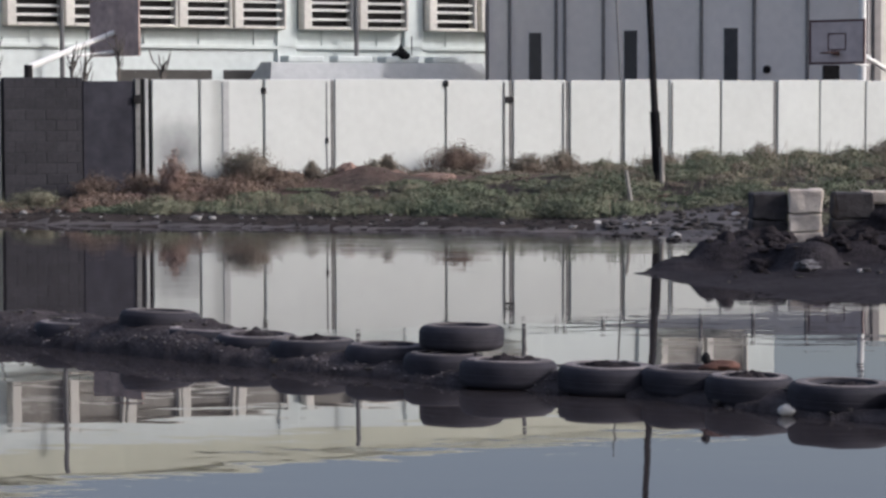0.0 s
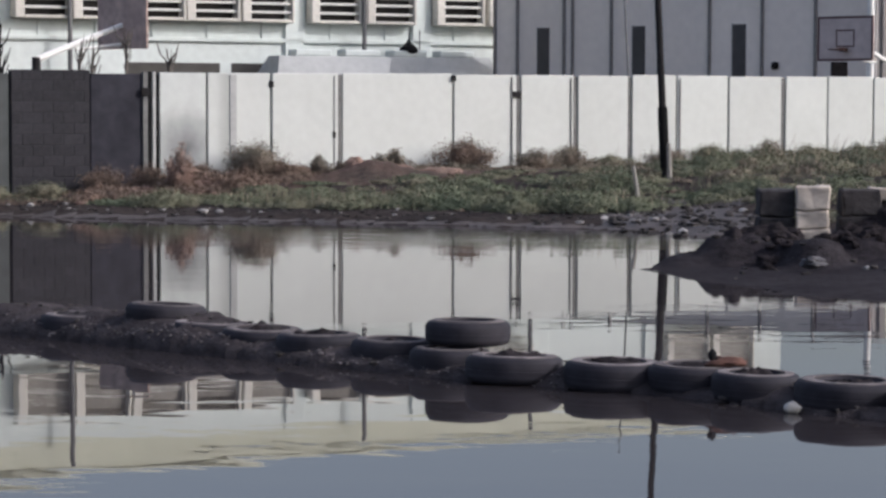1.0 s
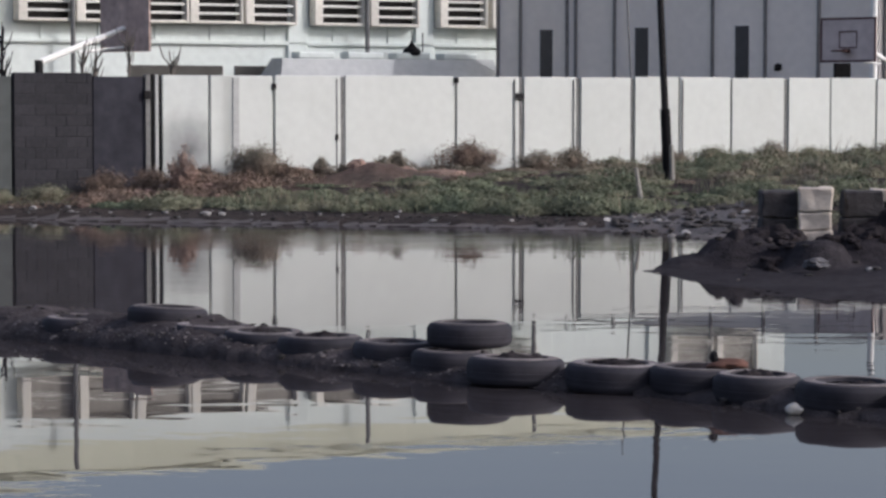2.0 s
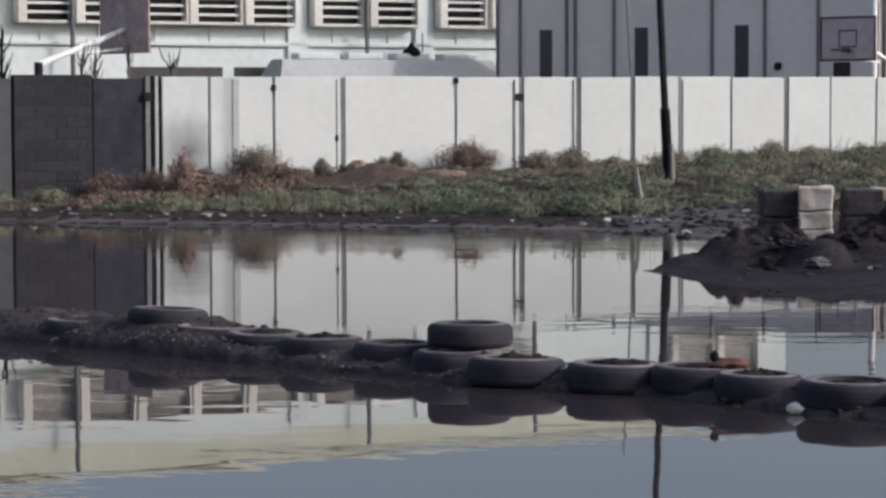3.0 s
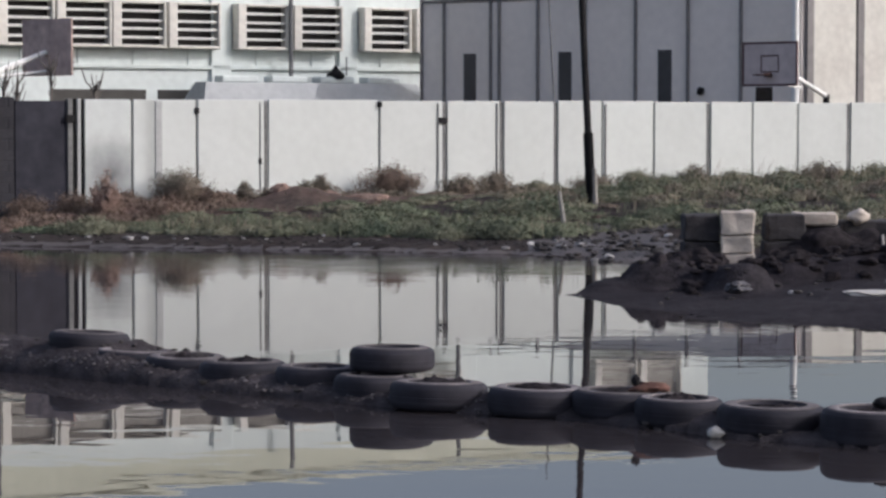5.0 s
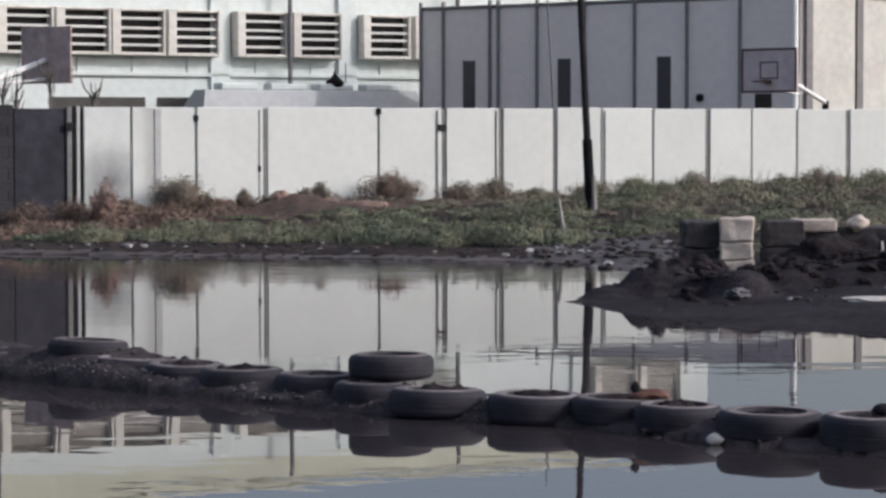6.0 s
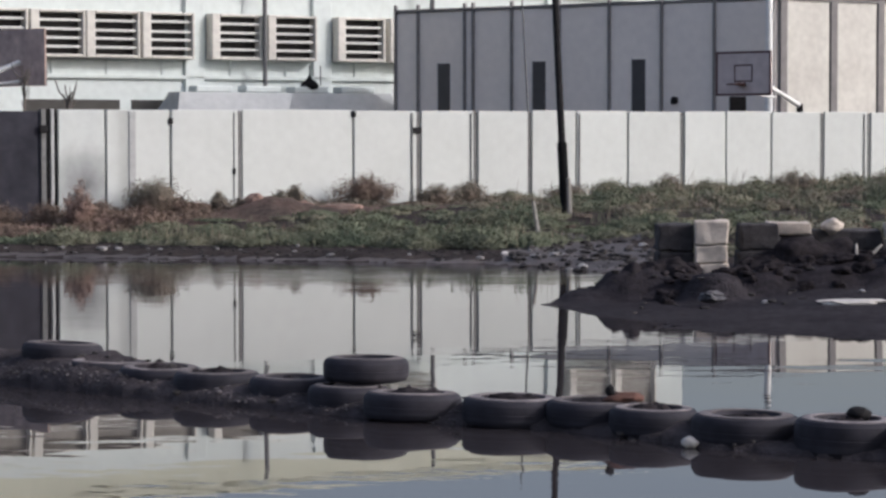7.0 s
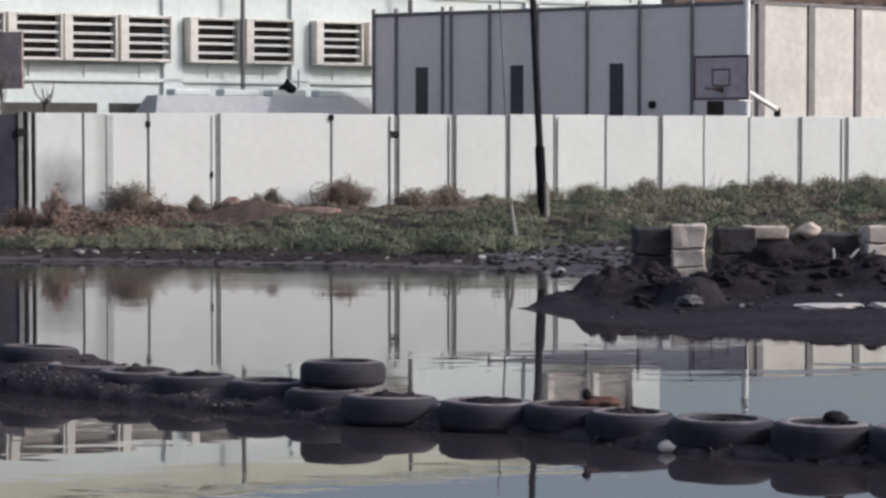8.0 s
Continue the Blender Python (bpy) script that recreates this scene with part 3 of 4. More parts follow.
part("body", box(-0.22, 0.22, -0.2, 0.2, 0, 2.65, 0.02), STEEL_DARK, pad)

# ---------------------------------------------------------------- leaning pole and stakes on the bank
pole = thing("utility_pole", pose(0, 0, 0), "slim dark leaning utility pole with a black sleeve", "pole")
part("shaft", rod(bmesh.new(), (1.86, 46.8, 0.2), (1.40, 46.8, 9.6), 0.072, 0.045, 14), STEEL_DARK, pole)
part("sleeve", rod(bmesh.new(), (1.833, 46.8, 0.75), (1.779, 46.8, 1.86), 0.092, 0.092, 14), SLEEVE, pole, "black sleeve")
part("prop", rod(bmesh.new(), (1.925, 46.6, 0.2), (1.895, 46.65, 1.2), 0.045, 0.04, 10), WOOD_PALE, pole, "pale prop stake")
rod_post = thing("thin_rod", pose(0, 0, 0), "thin dark metal rod rising behind the fence", "rod")
part("shaft", rod(bmesh.new(), (1.42, 53.35, 0.5), (1.16, 53.3, 5.4), 0.022, 0.018, 8), POST, rod_post)
stake = thing("wooden_stake", pose(0, 0, 0), "pale weathered stake in the grass", "stake")
part("stick", rod(bmesh.new(), (1.28, 42.9, 0.0), (1.15, 43.0, 0.88), 0.045, 0.03, 8), WOOD_PALE, stake)


# ---------------------------------------------------------------- tyres
def tyre_mesh(radius, width, hole):
    """A tyre's outline turned round its axis, with tread grooves, shoulders and beads."""
    r, w, h = radius, width, hole
    prof = [(h, 0.030), (h + 0.02, 0.006), (h + 0.05, 0.000), (r - 0.06, 0.004), (r - 0.022, 0.014), (r - 0.004, 0.036),
            (r, w * 0.30), (r - 0.0004, w * 0.31), (r - 0.0004, w * 0.35), (r, w * 0.36), (r + 0.002, w * 0.49), (r - 0.0004, w * 0.50), (r - 0.0004, w * 0.54), (r + 0.001, w * 0.55),
            (r, w * 0.70), (r - 0.0004, w * 0.71), (r - 0.0004, w * 0.75), (r - 0.001, w * 0.76),
            (r - 0.004, w - 0.036), (r - 0.022, w - 0.014), (r - 0.06, w - 0.004), (h + 0.05, w), (h + 0.02, w - 0.006), (h, w - 0.030), (h + 0.03, w - 0.05), (r - 0.035, w * 0.6), (r - 0.035, w * 0.4), (h + 0.03, 0.05)]
    return lathe(prof, 56)


TYRES = [  # x, y, base z, radius, width, tilt x, tilt y, soil height
    (-3.31, 20.74, 0.148, 0.332, 0.165, -2.0, 2.5, 0.0), (-2.86, 20.30, 0.00, 0.35, 0.205, -1, 2, 0.13), (-2.40, 19.85, 0.00, 0.33, 0.20, 1, 1, 0.19),
    (-1.91, 19.42, 0.00, 0.335, 0.20, -1, 0, 0.21), (-1.31, 19.00, 0.00, 0.32, 0.20, 0, 1, 0.17), (-0.74, 18.74, 0.182, 0.317, 0.186, -1.0, 0.5, 0.0),
    (-0.86, 18.50, -0.01, 0.30, 0.195, -1, 1, 0.15), (-0.38, 17.95, -0.01, 0.35, 0.20, -2, 1, 0.22), (0.32, 17.60, -0.01, 0.35, 0.20, 0, 1, 0.21), (0.86, 17.35, 0.0, 0.32, 0.195, 0, 1, 0.20),
    (1.25, 16.92, -0.01, 0.30, 0.20, 0, 1, 0.21), (1.81, 16.42, 0.0, 0.352, 0.20, 0, 1, 0.18), (2.40, 16.00, -0.015, 0.33, 0.235, 0, 1, 0.225),
    (2.98, 15.70, -0.015, 0.34, 0.235, 0, 1, 0.17), (3.62, 15.4, -0.01, 0.34, 0.20, 0, -1, 0.17), (-4.10, 21.15, -0.01, 0.33, 0.20, 0, 1, 0.16)]


def soil_disc(radius, height, seed):
    """A heap of soil that fills a tyre."""
    bm = bmesh.new()
    rings, seg = 7, 22
    mid = bm.verts.new((0, 0, height))
    prev = None
    for k in range(1, rings + 1):
        rr = radius * k / rings
        ring = []
        for i in range(seg):
            a = 2 * math.pi * i / seg
            p = Vector((rr * math.cos(a), rr * math.sin(a), 0))
            hgt = height * (1 - 0.25 * (k / rings) ** 2) + 0.050 * noise.noise(p * 9 + Vector((seed, 0, 0))) + 0.035 * noise.noise(p * 23 + Vector((0, seed, 0)))
            ring.append(bm.verts.new((p.x, p.y, max(0.03, hgt))))
        for i in range(seg):
            if prev is None:
                bm.faces.new((mid, ring[i], ring[(i + 1) % seg]))
            else:
                bm.faces.new((prev[i], ring[i], ring[(i + 1) % seg], prev[(i + 1) % seg]))
        prev = ring
    low = [bm.verts.new((v.co.x, v.co.y, 0.01)) for v in prev]
    for i in range(seg):
        bm.faces.new((prev[i], low[i], low[(i + 1) % seg], prev[(i + 1) % seg]))
    bm.faces.new(low[::-1])
    return bm


for k, (x, y, z, r, w, tx, ty, soil) in enumerate(TYRES):
    upper = soil == 0.0
    t = thing("tyre", pose(x, y, z) @ pose(0, 0, 0, tx, ty, 0) @ pose(0, 0, 0, 0, 0, 37 * k), "worn black car tyre lying on top of the tyre row" if upper else "worn black car tyre filled with soil, half sunk in mud", "tyre", "tyres along the mud bank")
    smooth(part("carcass", tyre_mesh(r, w, r * 0.61), RUBBER, t), 30)
    side = lathe([(r * 0.66, w + 0.001), (r - 0.075, w + 0.003), (r - 0.045, w - 0.002), (r - 0.045, w - 0.008), (r - 0.075, w - 0.004), (r * 0.66, w - 0.006)], 48)
    smooth(part("sidewall", side, SIDEWALL, t, "dusty grey sidewall"), 60)
    if not upper:
        smooth(part("soil_fill", soil_disc(r * 0.65, soil, k * 5.3), SOIL, t, "black soil filling"), 60)

# ---------------------------------------------------------------- stones, rag, rubble
s = thing("stone", pose(1.43, 16.22, 0.0), "pale rounded stone at the water's edge", "stone")
smooth(part("body", lump(bmesh.new(), (0, 0, 0.035), (0.058, 0.045, 0.036), 2, 3, 0.3), STONE_PALE, s), 80)
s = thing("stone", pose(2.50, 16.05, 0.208), "dark angular stone lying on a tyre", "stone")
smooth(part("body", lump(bmesh.new(), (0, 0, 0.035), (0.075, 0.06, 0.045), 5, 3, 0.35), STEEL_DARK, s), 50)
for x, y, a, b, k in ((4.30, 28.3, 0.37, 0.20, 3), (4.88, 28.2, 0.13, 0.10, 6)):
    s = thing("plastic_sheet", pose(x, y, float(ground_height(np.array([x]), np.array([y]))[0])), "flattened white plastic sheet on the muddy spit", "litter", "plastic sheets on the spit")
    smooth(part("film", lump(bmesh.new(), (0, 0, 0.02), (a, b, 0.035), k, 3, 0.5), STONE_PALE, s), 60)
s = thing("rag", pose(1.03, 17.2, 0.195), "crumpled reddish brown rag on a soil-filled tyre", "rag")
smooth(part("cloth", lump(bmesh.new(), (0.05, 0, 0.03), (0.12, 0.06, 0.04), 8, 3, 0.6), CLOTH, s), 60)
part("knot", lump(bmesh.new(), (-0.05, 0, 0.07), (0.035, 0.03, 0.045), 9, 2, 0.4), STEEL_DARK, s, "dark knot")


def scatter(name, count, area, size, mat, label, category, seed, sub=1, flat=0.6):
    """Small pieces lying over the ground, one loose layer."""
    rr, bm = random.Random(seed), bmesh.new()
    for i in range(count):
        x, y = area(rr)
        z = float(ground_height(np.array([x]), np.array([y]))[0])
        if z < -0.09:
            continue
        q = rr.uniform(*size)
        lump(bm, (x, y, z + 0.2 * q), (q * rr.uniform(0.7, 1.5), q * rr.uniform(0.7, 1.3), q * rr.uniform(0.4, 1) * flat), rr.uniform(0, 90), sub, 0.5)
    ob = part(name, bm, mat)
    return tagged(ob, label, category, kind="stuff")


def on_berm(rr):
    i = rr.randrange(len(BERM) - 1)
    (ax, ay), (bx, by) = BERM[i], BERM[i + 1]
    q = rr.random()
    return ax + (bx - ax) * q + rr.gauss(0, 0.12), ay + (by - ay) * q + rr.gauss(-0.12, 0.22)


def on_waterline(rr):
    q = rr.random()
    x = -5.0 + 5.2 * q
    return x + rr.gauss(0, 0.05), 18.35 - 0.80 * (x + 0.4) + rr.gauss(-0.54, 0.045)


def on_spit(rr):
    x, y = 1.3 + abs(rr.gauss(0, 2.6)), rr.gauss(32.6, 1.9)
    return (x, y) if abs(x - 4.35) > 0.7 or abs(y - 28.4) > 0.9 else (x, y + 2)


def on_shore(rr):
    x = rr.uniform(-12, 2)
    return x, 39.6 - (x - 0.1) * 0.33 + abs(rr.gauss(0, 1.6))


scatter("rubble", 260, on_berm, (0.012, 0.05), STONE_DARK, "dark gravel and clods along the tyre bank", "rubble", 11)
scatter("gravel", 380, on_waterline, (0.005, 0.017), GRAVEL, "pale gravel along the foot of the tyre bank", "gravel", 16)
scatter("clods", 260, on_spit, (0.012, 0.06), STONE_DARK, "black clods and rubble on the muddy spit", "rubble", 12)
def on_ridge(rr):
    x = rr.uniform(2.2, 8.0)
    return x, rr.gauss(30.9 + 0.25 * math.sin(x * 2), 0.45)


def by_blocks(rr):
    x = rr.uniform(2.5, 7.2)
    return (x, rr.gauss(34.6, 0.25)) if abs(x - 3.45) > 0.32 else (x + 0.8, 34.8)


scatter("mud_ridge", 120, on_ridge, (0.03, 0.12), SOIL, "rough ridge of black mud heaped along the spit", "mud", 17, 3, 1.0)
scatter("mud_ridge", 90, by_blocks, (0.05, 0.20), SOIL, "black mud and rubble piled against the blocks", "mud", 18, 2, 0.8)
scatter("shore_stones", 520, on_shore, (0.012, 0.06), STONE_DARK, "dark stones along the shore", "rubble", 13)
scatter("litter", 60, on_shore, (0.018, 0.075), LITTER, "pale scraps of litter along the shore", "litter", 14, 1, 0.8)
def on_flat(rr):
    return rr.uniform(0.7, 3.1), rr.uniform(36.8, 43.0)


scatter("flat_rubble", 240, on_flat, (0.015, 0.08), STONE_DARK, "dark clods and stones on the flat mud by the spit", "rubble", 19, 2, 0.7)
scatter("litter", 14, on_flat, (0.02, 0.08), LITTER, "pale scraps of litter on the flat mud", "litter", 20, 1, 0.7)
scatter("litter", 4, on_spit, (0.02, 0.06), LITTER, "pale scraps of litter on the spit", "litter", 15, 1, 0.5)


# ---------------------------------------------------------------- concrete blocks on the spit
def masonry(x, y, z, w, d, courses, mat, label, turn=0.0):
    """A short pier of rough stacked pieces."""
    ob = thing("concrete_block", pose(x, y, z, 0, 0, turn), label, "concrete block", "blocks along the spit")
    zz, rr = 0.0, random.Random(int(x * 100))
    for h in courses:
        bm = box(-w / 2 + rr.uniform(-0.02, 0.02), w / 2 + rr.uniform(-0.02, 0.02), -d / 2, d / 2, zz, zz + h - 0.012, 0.02)
        bmesh.ops.subdivide_edges(bm, edges=bm.edges, cuts=3, use_grid_fill=True)
        for v in bm.verts:
            v.co += 0.030 * noise.noise_vector(v.co * 5 + Vector((x * 7, zz, y)))
        part("piece", bm, mat, ob)
        zz += h
    return ob


DARK_B, PALE_B = "dark rough concrete block on the muddy spit", "pale stone block among dark ones"
masonry(2.90, 35.3, 0.02, 0.50, 0.5, (0.38, 0.38), CONCRETE_DARK, DARK_B, 4)
masonry(3.39, 35.1, 0.02, 0.45, 0.5, (0.22, 0.26, 0.33), CONCRETE_PALE, PALE_B, -6)
masonry(4.05, 35.4, 0.02, 0.52, 0.5, (0.38, 0.38), CONCRETE_DARK, DARK_B, 3)
masonry(4.55, 35.6, 0.10, 0.62, 0.5, (0.50,), CONCRETE_DARK, DARK_B, -4)
masonry(4.52, 35.5, 0.605, 0.60, 0.45, (0.19,), CONCRETE_PALE, "pale stone slab lying on a dark block", -3)
masonry(5.35, 35.8, 0.05, 0.95, 0.5, (0.33, 0.3), CONCRETE_DARK, DARK_B, 5)
masonry(6.12, 35.5, 0.02, 0.5, 0.5, (0.3, 0.24, 0.24), CONCRETE_PALE, PALE_B, 3)
masonry(6.75, 35.8, 0.02, 0.6, 0.5, (0.36, 0.36), CONCRETE_DARK, DARK_B, -3)


s = thing("stone", pose(5.12, 35.5, 0.67), "pale rounded stone lying on the black mud heap", "stone")
smooth(part("body", lump(bmesh.new(), (0, 0, 0.06), (0.15, 0.12, 0.11), 4, 3, 0.3), CONCRETE_PALE, s), 60)


def mud_heap(x, y, sx, sy, sz, seed, label, name="mud_heap", mat=SOIL, z=-0.03):
    """A rough heap with clods worked into its skin."""
    ob = thing(name, pose(x, y, z), label, name.replace("_", " "), name.replace("_", " ") + "s")
    bm = bmesh.new()
    bmesh.ops.create_icosphere(bm, subdivisions=5, radius=1.0)
    off = Vector((seed * 3.1, seed * 1.7, seed * 0.9))
    for v in bm.verts:
        p = Vector((v.co.x * sx, v.co.y * sy, v.co.z * sz))
        q = 1 + 0.34 * noise.noise(p * 2.6 + off) + 0.18 * noise.noise(p * 6.5 + off) + 0.06 * noise.noise(p * 16 + off)
        v.co = p * q
    smooth(part("body", bm, mat, ob), 60)
    return ob


mud_heap(4.85, 35.0, 1.05, 0.42, 0.56, 3, "black mud heaped against the stone blocks")
mud_heap(2.75, 34.75, 0.42, 0.35, 0.34, 6, "low black mud heap beside the pale block")
mud_heap(1.97, 30.7, 0.34, 0.36, 0.40, 8, "rounded black mud heap at the tip of the spit")
mud_heap(2.95, 30.2, 0.36, 0.34, 0.37, 11, "rough black mud heap on the spit")
bag = thing("plastic_bag", pose(2.80, 29.0, 0.10), "crumpled grey plastic bag half buried in black mud", "litter")
smooth(part("film", lump(bmesh.new(), (0, 0, 0.05), (0.15, 0.10, 0.06), 12, 4, 0.6), BAG, bag), 35)
for x, y, a in ((5.55, 34.7, 25), (5.75, 34.6, -50), (5.35, 34.7, 80)):
    stick = thing("stick", pose(x, y, 0.36, 0, -38, a), "short pale broken stick lying on black mud", "stick", "sticks on the mud")
    part("shaft", rod(bmesh.new(), (-0.22, 0, 0), (0.22, 0.02, 0), 0.028, 0.018, 8), WOOD_PALE, stick)


# ---------------------------------------------------------------- plants
def growth(x, y):
    """Plants stay low by the fence where the soil is bare, and grow tall further along it."""
    by_fence = ease((y - (52.3 + 0.586 * x - 5.2)) / 3.0)
    gap = ease((x + 14.0) / 0.6) * (1 - ease((x - 0.6) / 3.0))
    pole_foot = np.exp(-((x - 1.90) / 0.34) ** 2 - ((y - 44.6) / 2.6) ** 4)
    dry = np.exp(-((x + 7.0) / 1.15) ** 4) * ease((y - (41.2 - 0.33 * x)) / 1.6)
    return (1 - 0.85 * by_fence * gap) * (1 - 0.8 * pole_foot) * (1 - 0.6 * dry)


def quads_mesh(name, corners, mat):
    """One mesh out of an (n, 4, 3) array of leaf corners."""
    n = len(corners)
    me = bpy.data.meshes.new(name)
    me.vertices.add(4 * n)
    me.vertices.foreach_set("co", corners.astype(np.float32).ravel())
    me.loops.add(4 * n)
    me.loops.foreach_set("vertex_index", np.arange(4 * n, dtype=np.int32))
    me.polygons.add(n)
    me.polygons.foreach_set("loop_start", np.arange(0, 4 * n, 4, dtype=np.int32))
    me.materials.append(mat)
    me.update(calc_edges=True)
    return me


def unit(a):
    return a / np.maximum(np.linalg.norm(a, axis=-1, keepdims=True), 1e-9)


def leaves_on(rr, c, out, leaf, loose):
    """Pointed leaves at c that lie along a clump's skin and stick out a little."""
    n = len(c)
    nrm = unit(out + rr.normal(0, loose, (n, 3)))
    u = unit(np.cross(nrm, rr.normal(0, 1, (n, 3))))
    v = np.cross(nrm, u)
    l = rr.uniform(leaf[0], leaf[1], n)[:, None]
    return np.stack([c - u * l, c + v * l * 0.5, c + u * l * 1.2, c - v * l * 0.5], 1)


def weeds(name, count, place, size, leaf, mat, label, seed, tall=0.95, free=False):
    """Leafy tufts, each a ragged lobed dome of small leaves."""
    rr = np.random.RandomState(seed)
    x, y = place(rr, count)
    z = ground_height(x, y)
    g = growth(x, y)
    out = []
    for cx, cy, cz, k in zip(x, y, z, g):
        if cz < 0.07 or (k < 0.2 and not free):
            continue
        if free:
            k = 1.0
        k *= max(0.4, 0.8 + 0.75 * float(ripple(cx, cy, 1.5, 7)))
        w = rr.uniform(*size) * (0.6 + 0.4 * k)
        n = int(60 + 5600 * w * w)
        d = rr.normal(0, 1, (n, 3))
        d[:, 2] = np.abs(d[:, 2])
        d = unit(d)
        ph = rr.uniform(0, 6.28, 3)
        lobe = 1 + 0.22 * np.sin(5 * d[:, 0] + ph[0]) * np.cos(4 * d[:, 1] + ph[1]) + 0.14 * np.sin(9 * d[:, 2] + 7 * d[:, 0] + ph[2])
        rad = w * lobe * rr.uniform(0.72, 1.06, n)
        c = np.array([cx, cy, cz]) + d * rad[:, None] * np.array([1.2, 1.2, tall * k])
        c[:, 2] = np.maximum(c[:, 2], cz + 0.004)
        out.append(leaves_on(rr, c, d, leaf, 0.45))
    ob = new(name, quads_mesh(name, np.concatenate(out), mat))
    return tagged(ob, label, "weeds", kind="stuff")


def blades(name, count, place, height, width, mat, label, category, seed, lean=0.35):
    """Thin bent blades, each one a strip of its own."""
    rr = np.random.RandomState(seed)
    x, y = place(rr, count)
    z = ground_height(x, y)
    keep = z > 0.06
    x, y, z = x[keep], y[keep], z[keep]
    n = len(x)
    h = rr.uniform(height[0], height[1], n) * (0.75 + 0.45 * ripple(x, y, 1.7, 2)) * growth(x, y)
    h = np.maximum(h, 0.05)
    w = rr.uniform(width[0], width[1], n)
    a = rr.uniform(0, 2 * np.pi, n)
    l = rr.normal(0, lean, n) * h
    b = rr.uniform(0, 2 * np.pi, n)
    ca, sa, lx, ly = np.cos(a) * w, np.sin(a) * w, np.cos(b) * l, np.sin(b) * l
    v = np.empty((n, 5, 3))
    v[:, 0] = np.stack([x - ca, y - sa, z - 0.02], 1)
    v[:, 1] = np.stack([x + ca, y + sa, z - 0.02], 1)
    v[:, 2] = np.stack([x + ca * 0.8 + lx * 0.4, y + sa * 0.8 + ly * 0.4, z + h * 0.55], 1)
    v[:, 3] = np.stack([x - ca * 0.8 + lx * 0.4, y - sa * 0.8 + ly * 0.4, z + h * 0.55], 1)
    v[:, 4] = np.stack([x + lx, y + ly, z + h], 1)
    f = []
    for i in range(n):
        o = i * 5
        f += [(o, o + 1, o + 2, o + 3), (o + 3, o + 2, o + 4)]
    ob = mesh_from(name, v.reshape(-1, 3).tolist(), f, mat)
    return tagged(ob, label, category, kind="stuff")


def bank(rr, n):
    x = rr.uniform(-14, 14, n)
    lo = np.where(x < 1.0, 39.3 - 0.33 * x + 2.2, np.interp(x, [1.0, 2.8, 3.3, 14.0], [41.2, 43.2, 40.0, 40.5]))
    hi = 52.3 + 0.586 * x - 0.25
    return x, lo + (hi - lo) * rr.beta(1.0, 1.1, n)


def bank_right(rr, n):
    x = rr.uniform(0.5, 14, n)
    hi = 52.3 + 0.586 * x - 0.2
    return x, hi - rr.uniform(0, 1, n) ** 1.4 * 9


def bank_left(rr, n):
    x = rr.uniform(-14, -4.5, n)
    hi = 52.3 + 0.586 * x - 0.2
    return x, hi - rr.uniform(0, 2.6, n)


def bank_front(rr, n):
    x = rr.uniform(-13, 3.6, n)
    lo = np.where(x < 1.0, 39.3 - 0.33 * x + 2.2, 41.2 + 1.1 * (x - 1.0))
    return x, lo + 0.35 * ripple(x, x * 0, 1.9, 3) + 1.9 * rr.beta(1.0, 1.6, n)


def behind_blocks(rr, n):
    return rr.uniform(3.2, 10.5, n), rr.uniform(37.6, 43.5, n)


def fence_foot(rr, n):
    x = rr.uniform(-5.6, 1.4, n)
    return x, 52.3 + 0.586 * x - rr.uniform(0.15, 1.5, n)


def dry_patch(rr, n):
    x = rr.uniform(-8.6, -5.0, n)
    hi = 52.3 + 0.586 * x - 0.2
    return x, hi - rr.uniform(0.1, 1, n) * (2.9 - 1.3 * ease((x + 6.4) / 1.2))


blades("grass", 2500, bank, (0.05, 0.22), (0.004, 0.010), GRASS, "dull green grass on the bank", "grass", 21)
blades("edge_grass", 5000, bank_front, (0.10, 0.34), (0.004, 0.009), GRASS, "green grass blades along the edge of the bank", "grass", 20)
blades("tall_grass", 3000, bank_right, (0.10, 0.36), (0.004, 0.010), GRASS, "taller green grass in front of the fence", "grass", 22)
blades("dry_grass", 5000, bank_left, (0.06, 0.30), (0.004, 0.010), LEAF_DRY, "brown dry grass in front of the dark gate", "weeds", 23)
blades("straw", 700, bank_right, (0.25, 0.8), (0.003, 0.008), STRAW, "pale dry stalks among the weeds", "weeds", 24, 0.25)
blades("straw", 500, bank_front, (0.15, 0.5), (0.004, 0.010), STRAW, "pale dry stalks in the grass", "weeds", 25, 0.4)
weeds("low_weeds", 420, bank, (0.12, 0.28), (0.016, 0.034), LEAF, "dull green leafy weeds covering the bank", 26, 0.6)
weeds("weed_clumps", 210, bank_front, (0.16, 0.40), (0.016, 0.034), GRASS, "dense dark green weeds along the edge of the bank", 38, 0.58)
weeds("weed_clumps", 130, bank, (0.28, 0.52), (0.016, 0.034), GRASS, "larger rounded clumps of green weeds on the bank", 36, 0.6)
weeds("weed_clumps", 90, bank_right, (0.20, 0.40), (0.016, 0.034), LEAF, "larger clumps of weeds along the fence", 37, 0.62)
weeds("low_weeds", 240, bank_right, (0.12, 0.28), (0.016, 0.034), LEAF_GREY, "grey-brown leafy weeds in front of the fence", 27, 0.75)
weeds("dry_weeds", 210, dry_patch, (0.10, 0.28), (0.016, 0.034), LEAF_DRY, "brown dry weeds in front of the dark gate", 28, 0.9, True)
weeds("dry_weeds", 60, dry_patch, (0.08, 0.20), (0.016, 0.034), LEAF_PINK, "bleached pinkish dry weeds among brown ones", 30, 1.0, True)
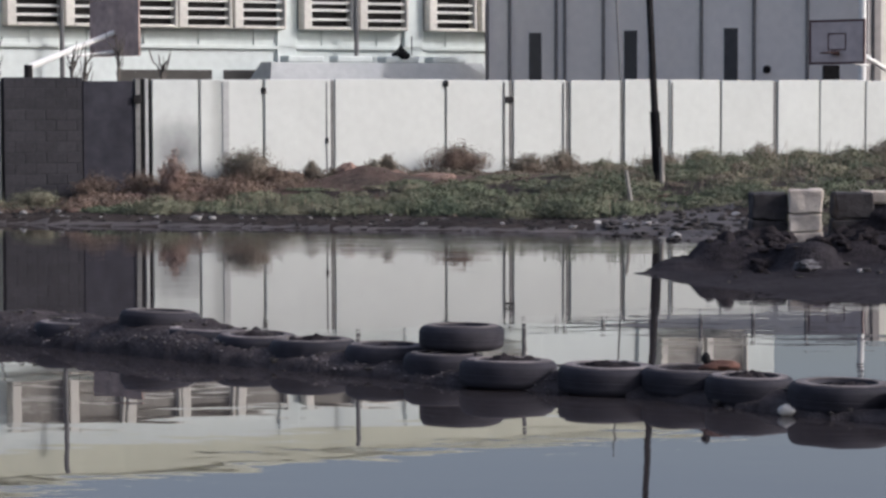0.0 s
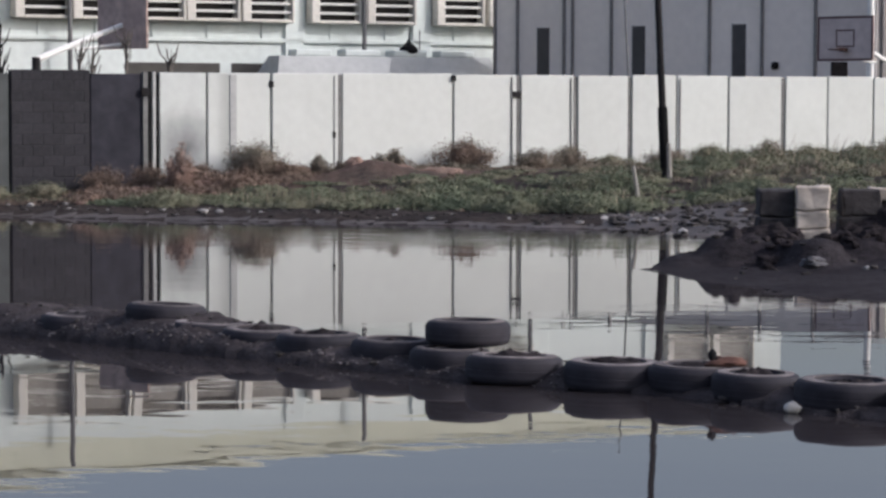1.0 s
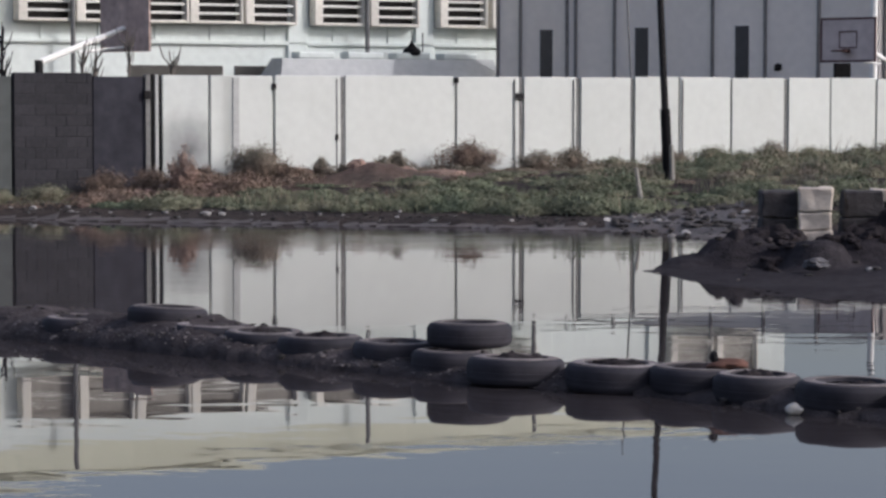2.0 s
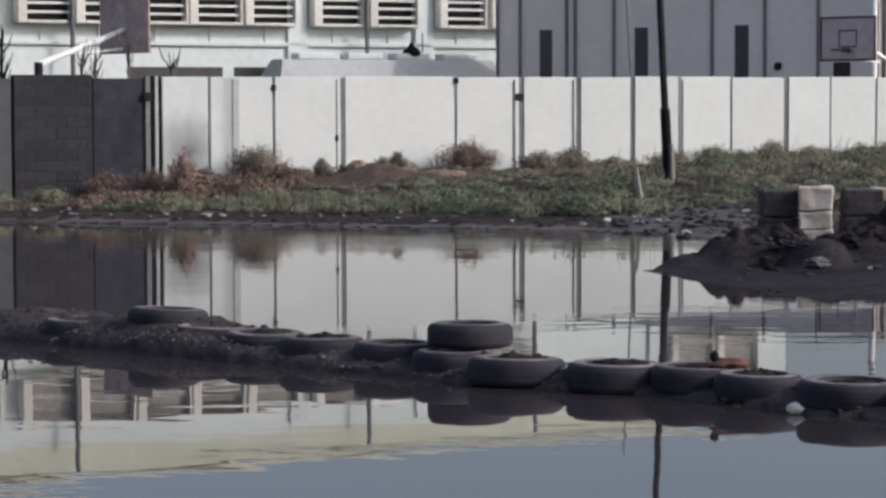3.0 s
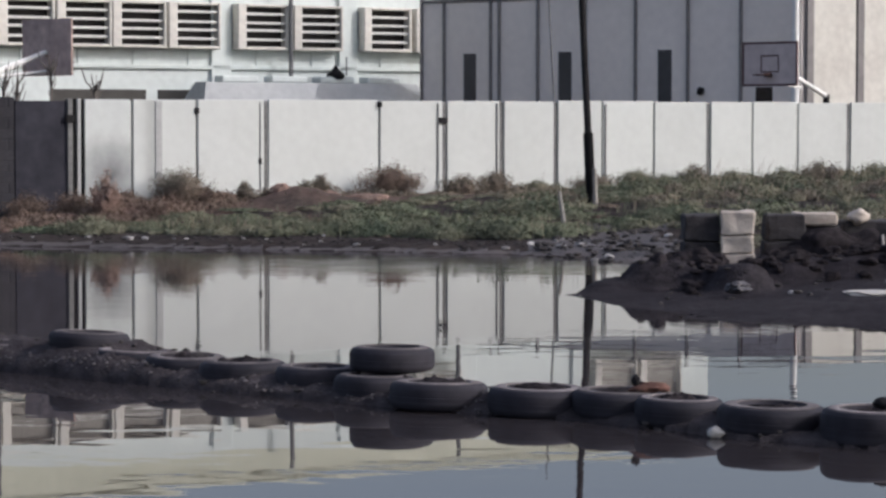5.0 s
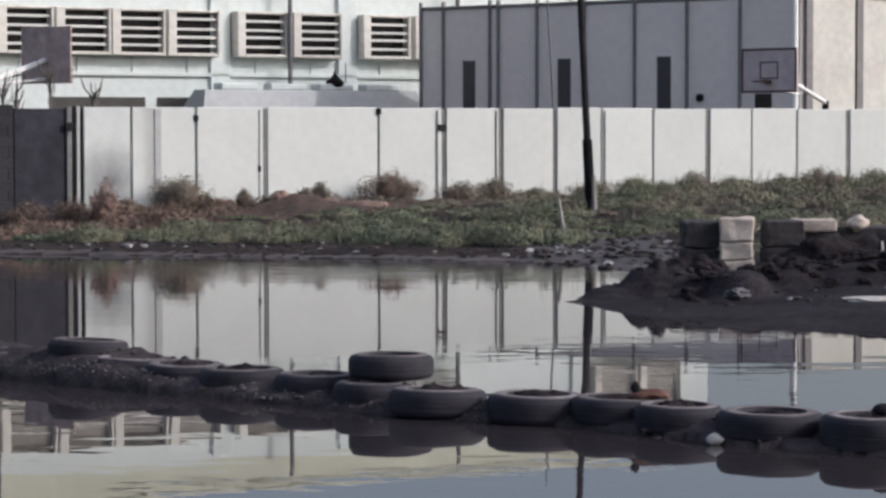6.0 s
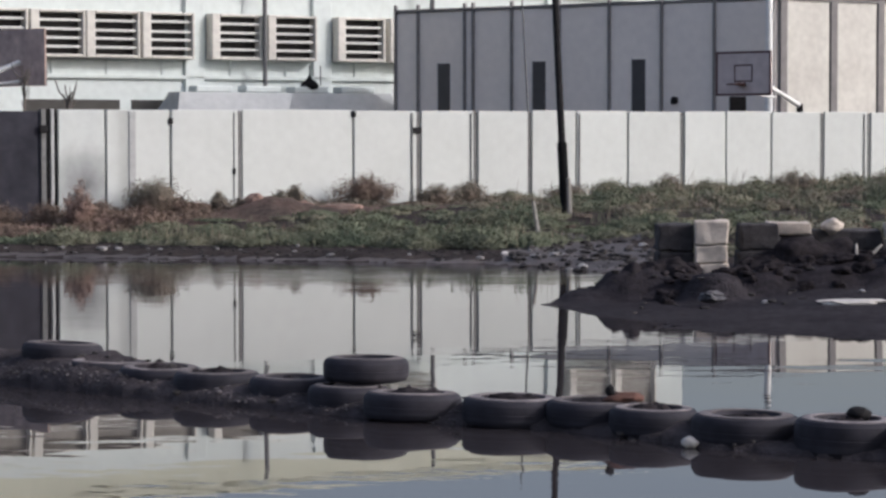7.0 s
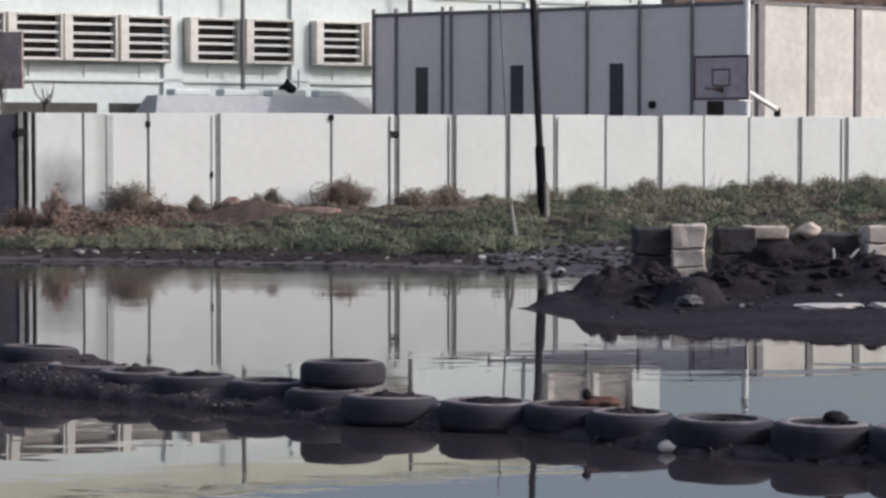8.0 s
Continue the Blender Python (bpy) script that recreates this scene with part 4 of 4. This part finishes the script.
weeds("dry_weeds", 130, fence_foot, (0.06, 0.19), (0.014, 0.028), LEAF_GREY, "grey-brown scrub along the foot of the fence", 17, 0.9, True)
weeds("low_weeds", 190, behind_blocks, (0.12, 0.30), (0.016, 0.034), LEAF, "dull green weeds behind the concrete blocks", 18, 0.7)
blades("straw", 260, behind_blocks, (0.15, 0.5), (0.004, 0.010), STRAW, "pale dry stalks behind the concrete blocks", "weeds", 19, 0.3)
weeds("dry_weeds", 80, bank, (0.08, 0.2), (0.016, 0.034), LEAF_DRY, "patches of brown dry weeds on the bank", 29)


def bush(x, y, w, h, count, mat, label, seed):
    """Twigs and a crown of small leaves with an uneven outline."""
    z = float(ground_height(np.array([x]), np.array([y]))[0])
    ob = thing("bush", pose(x, y, z - 0.02), label, "bush", "bushes along the fence")
    rr = np.random.RandomState(seed)
    bm = bmesh.new()
    tips = []
    for i in range(34):
        a, q = rr.uniform(0, 2 * np.pi), rr.uniform(0.1, 1.0)
        tip = Vector((math.cos(a) * w * 0.5 * q, math.sin(a) * w * 0.4 * q, h * rr.uniform(0.55, 1.05) * (1.1 - 0.5 * q)))
        rod(bm, (0, 0, 0), tip, 0.010, 0.004, 5)
        tips.append(tip)
    part("twig", bm, TWIG, ob)
    n = count * 4
    ends = np.array([p[:] for p in tips])[rr.randint(len(tips), size=n)] * rr.uniform(0.3, 1.02, n)[:, None]
    d = unit(rr.normal(0, 1, (n, 3)))
    c = ends + d * (w * 0.15 * rr.uniform(0.5, 1.05, n))[:, None]
    c[:, 2] = np.maximum(c[:, 2], 0.02)
    me = quads_mesh("foliage", leaves_on(rr, c, d + 0.6 * unit(c), (0.013, 0.026), 0.4), mat)
    lv = new("foliage", me)
    lv.parent = ob
    return ob


bush(-5.85, 48.0, 1.6, 0.68, 3600, LEAF_GREY, "rounded grey-brown weed bush against the fence", 31)
bush(-5.35, 47.9, 0.7, 0.40, 900, LEAF_DRY, "small brown dry weed bush", 32)
bush(-2.0, 50.4, 1.35, 0.56, 3000, LEAF_DRY, "reddish brown dry bush against the white fence", 33)
bush(-4.75, 48.7, 0.5, 0.34, 500, LEAF_GREY, "small grey-green weed tuft at the fence", 34)
bush(-3.3, 49.2, 0.5, 0.40, 600, LEAF_GREY, "small grey-green weed tuft at the fence", 35)
bush(-7.02, 46.2, 0.62, 0.80, 1500, LEAF_PINK, "upright bleached pinkish dry stalks by the gate post", 39)
for k in range(13):
    bush(-0.6 + 0.85 * k + 0.2 * math.sin(k * 5), 51.2 + 0.50 * k, 1.1 + 0.25 * math.sin(k * 3.1), (0.34 + 0.14 * math.sin(k * 2.3)) * (0.8 if k in (2, 3) else 1.0), 1500, LEAF_GREY if k % 3 == 0 or k < 2 else LEAF, "grey-brown weed bush in front of the fence" if k % 3 == 0 or k < 2 else "grey-green weed bush in front of the fence", 40 + k)
for k in range(6):
    bush(-10.4 + 0.9 * k, 45.6 + 0.42 * k + 0.3 * math.sin(k * 4), 1.0, 0.42 if k > 1 else 0.22, 1100, LEAF_DRY if k > 1 else LEAF, "low brown dry weeds by the dark wall" if k > 1 else "low green weeds by the dark wall", 60 + k)
mud_heap(-4.0, 48.5, 0.30, 0.30, 0.34, 21, "lumpy heap of reddish brown soil against the fence", "soil_heap", RED_SOIL, 0.52)
mud_heap(-3.62, 48.5, 0.34, 0.30, 0.27, 22, "lumpy heap of reddish brown soil against the fence", "soil_heap", RED_SOIL, 0.52)
mud_heap(-3.15, 48.7, 0.38, 0.30, 0.22, 24, "small heap of reddish brown soil by the fence", "soil_heap", RED_SOIL, 0.52)
mud_heap(-2.4, 48.9, 0.6, 0.4, 0.13, 27, "low spread of reddish brown soil in the grass", "soil_heap", RED_SOIL, 0.54)


def dry_plant(x, y, z, h, seed, mat=TWIG, thick=0.035):
    """A bare dead stem with forked side shoots."""
    rr = random.Random(seed)
    ob = thing("dead_plant", pose(x, y, z), "bare dry plant stems rising behind the fence", "dead plant", "dead plants")
    bm = bmesh.new()
    rod(bm, (0, 0, -2.2), (0.02, 0, h * 0.6), thick, thick * 0.7, 7)
    rod(bm, (0.02, 0, h * 0.6), (0.05, 0, h), thick * 0.7, thick * 0.3, 6)
    for i in range(16):
        z0 = h * rr.uniform(-0.2, 0.75)
        l = rr.uniform(0.12, 0.34)
        dx = rr.uniform(-0.9, 0.9) * l
        mid = (0.02 + dx * 0.7, rr.uniform(-0.1, 0.1), z0 + l * 0.6)
        rod(bm, (0.02, 0, z0), mid, thick * 0.45, thick * 0.3, 5)
        rod(bm, mid, (mid[0] + dx * 0.3, mid[1], mid[2] + l * 0.8), thick * 0.3, thick * 0.15, 5)
    part("stem", bm, mat, ob)
    return ob


dry_plant(-11.0, 49.0, 2.5, 0.95, 1, STEEL_DARK, 0.05)
dry_plant(-8.6, 49.5, 2.5, 0.75, 2)
dry_plant(-9.5, 49.4, 2.45, 0.55, 3)
dry_plant(-9.25, 49.4, 2.45, 0.5, 4)
dry_plant(-7.9, 50.5, 2.5, 0.35, 5)
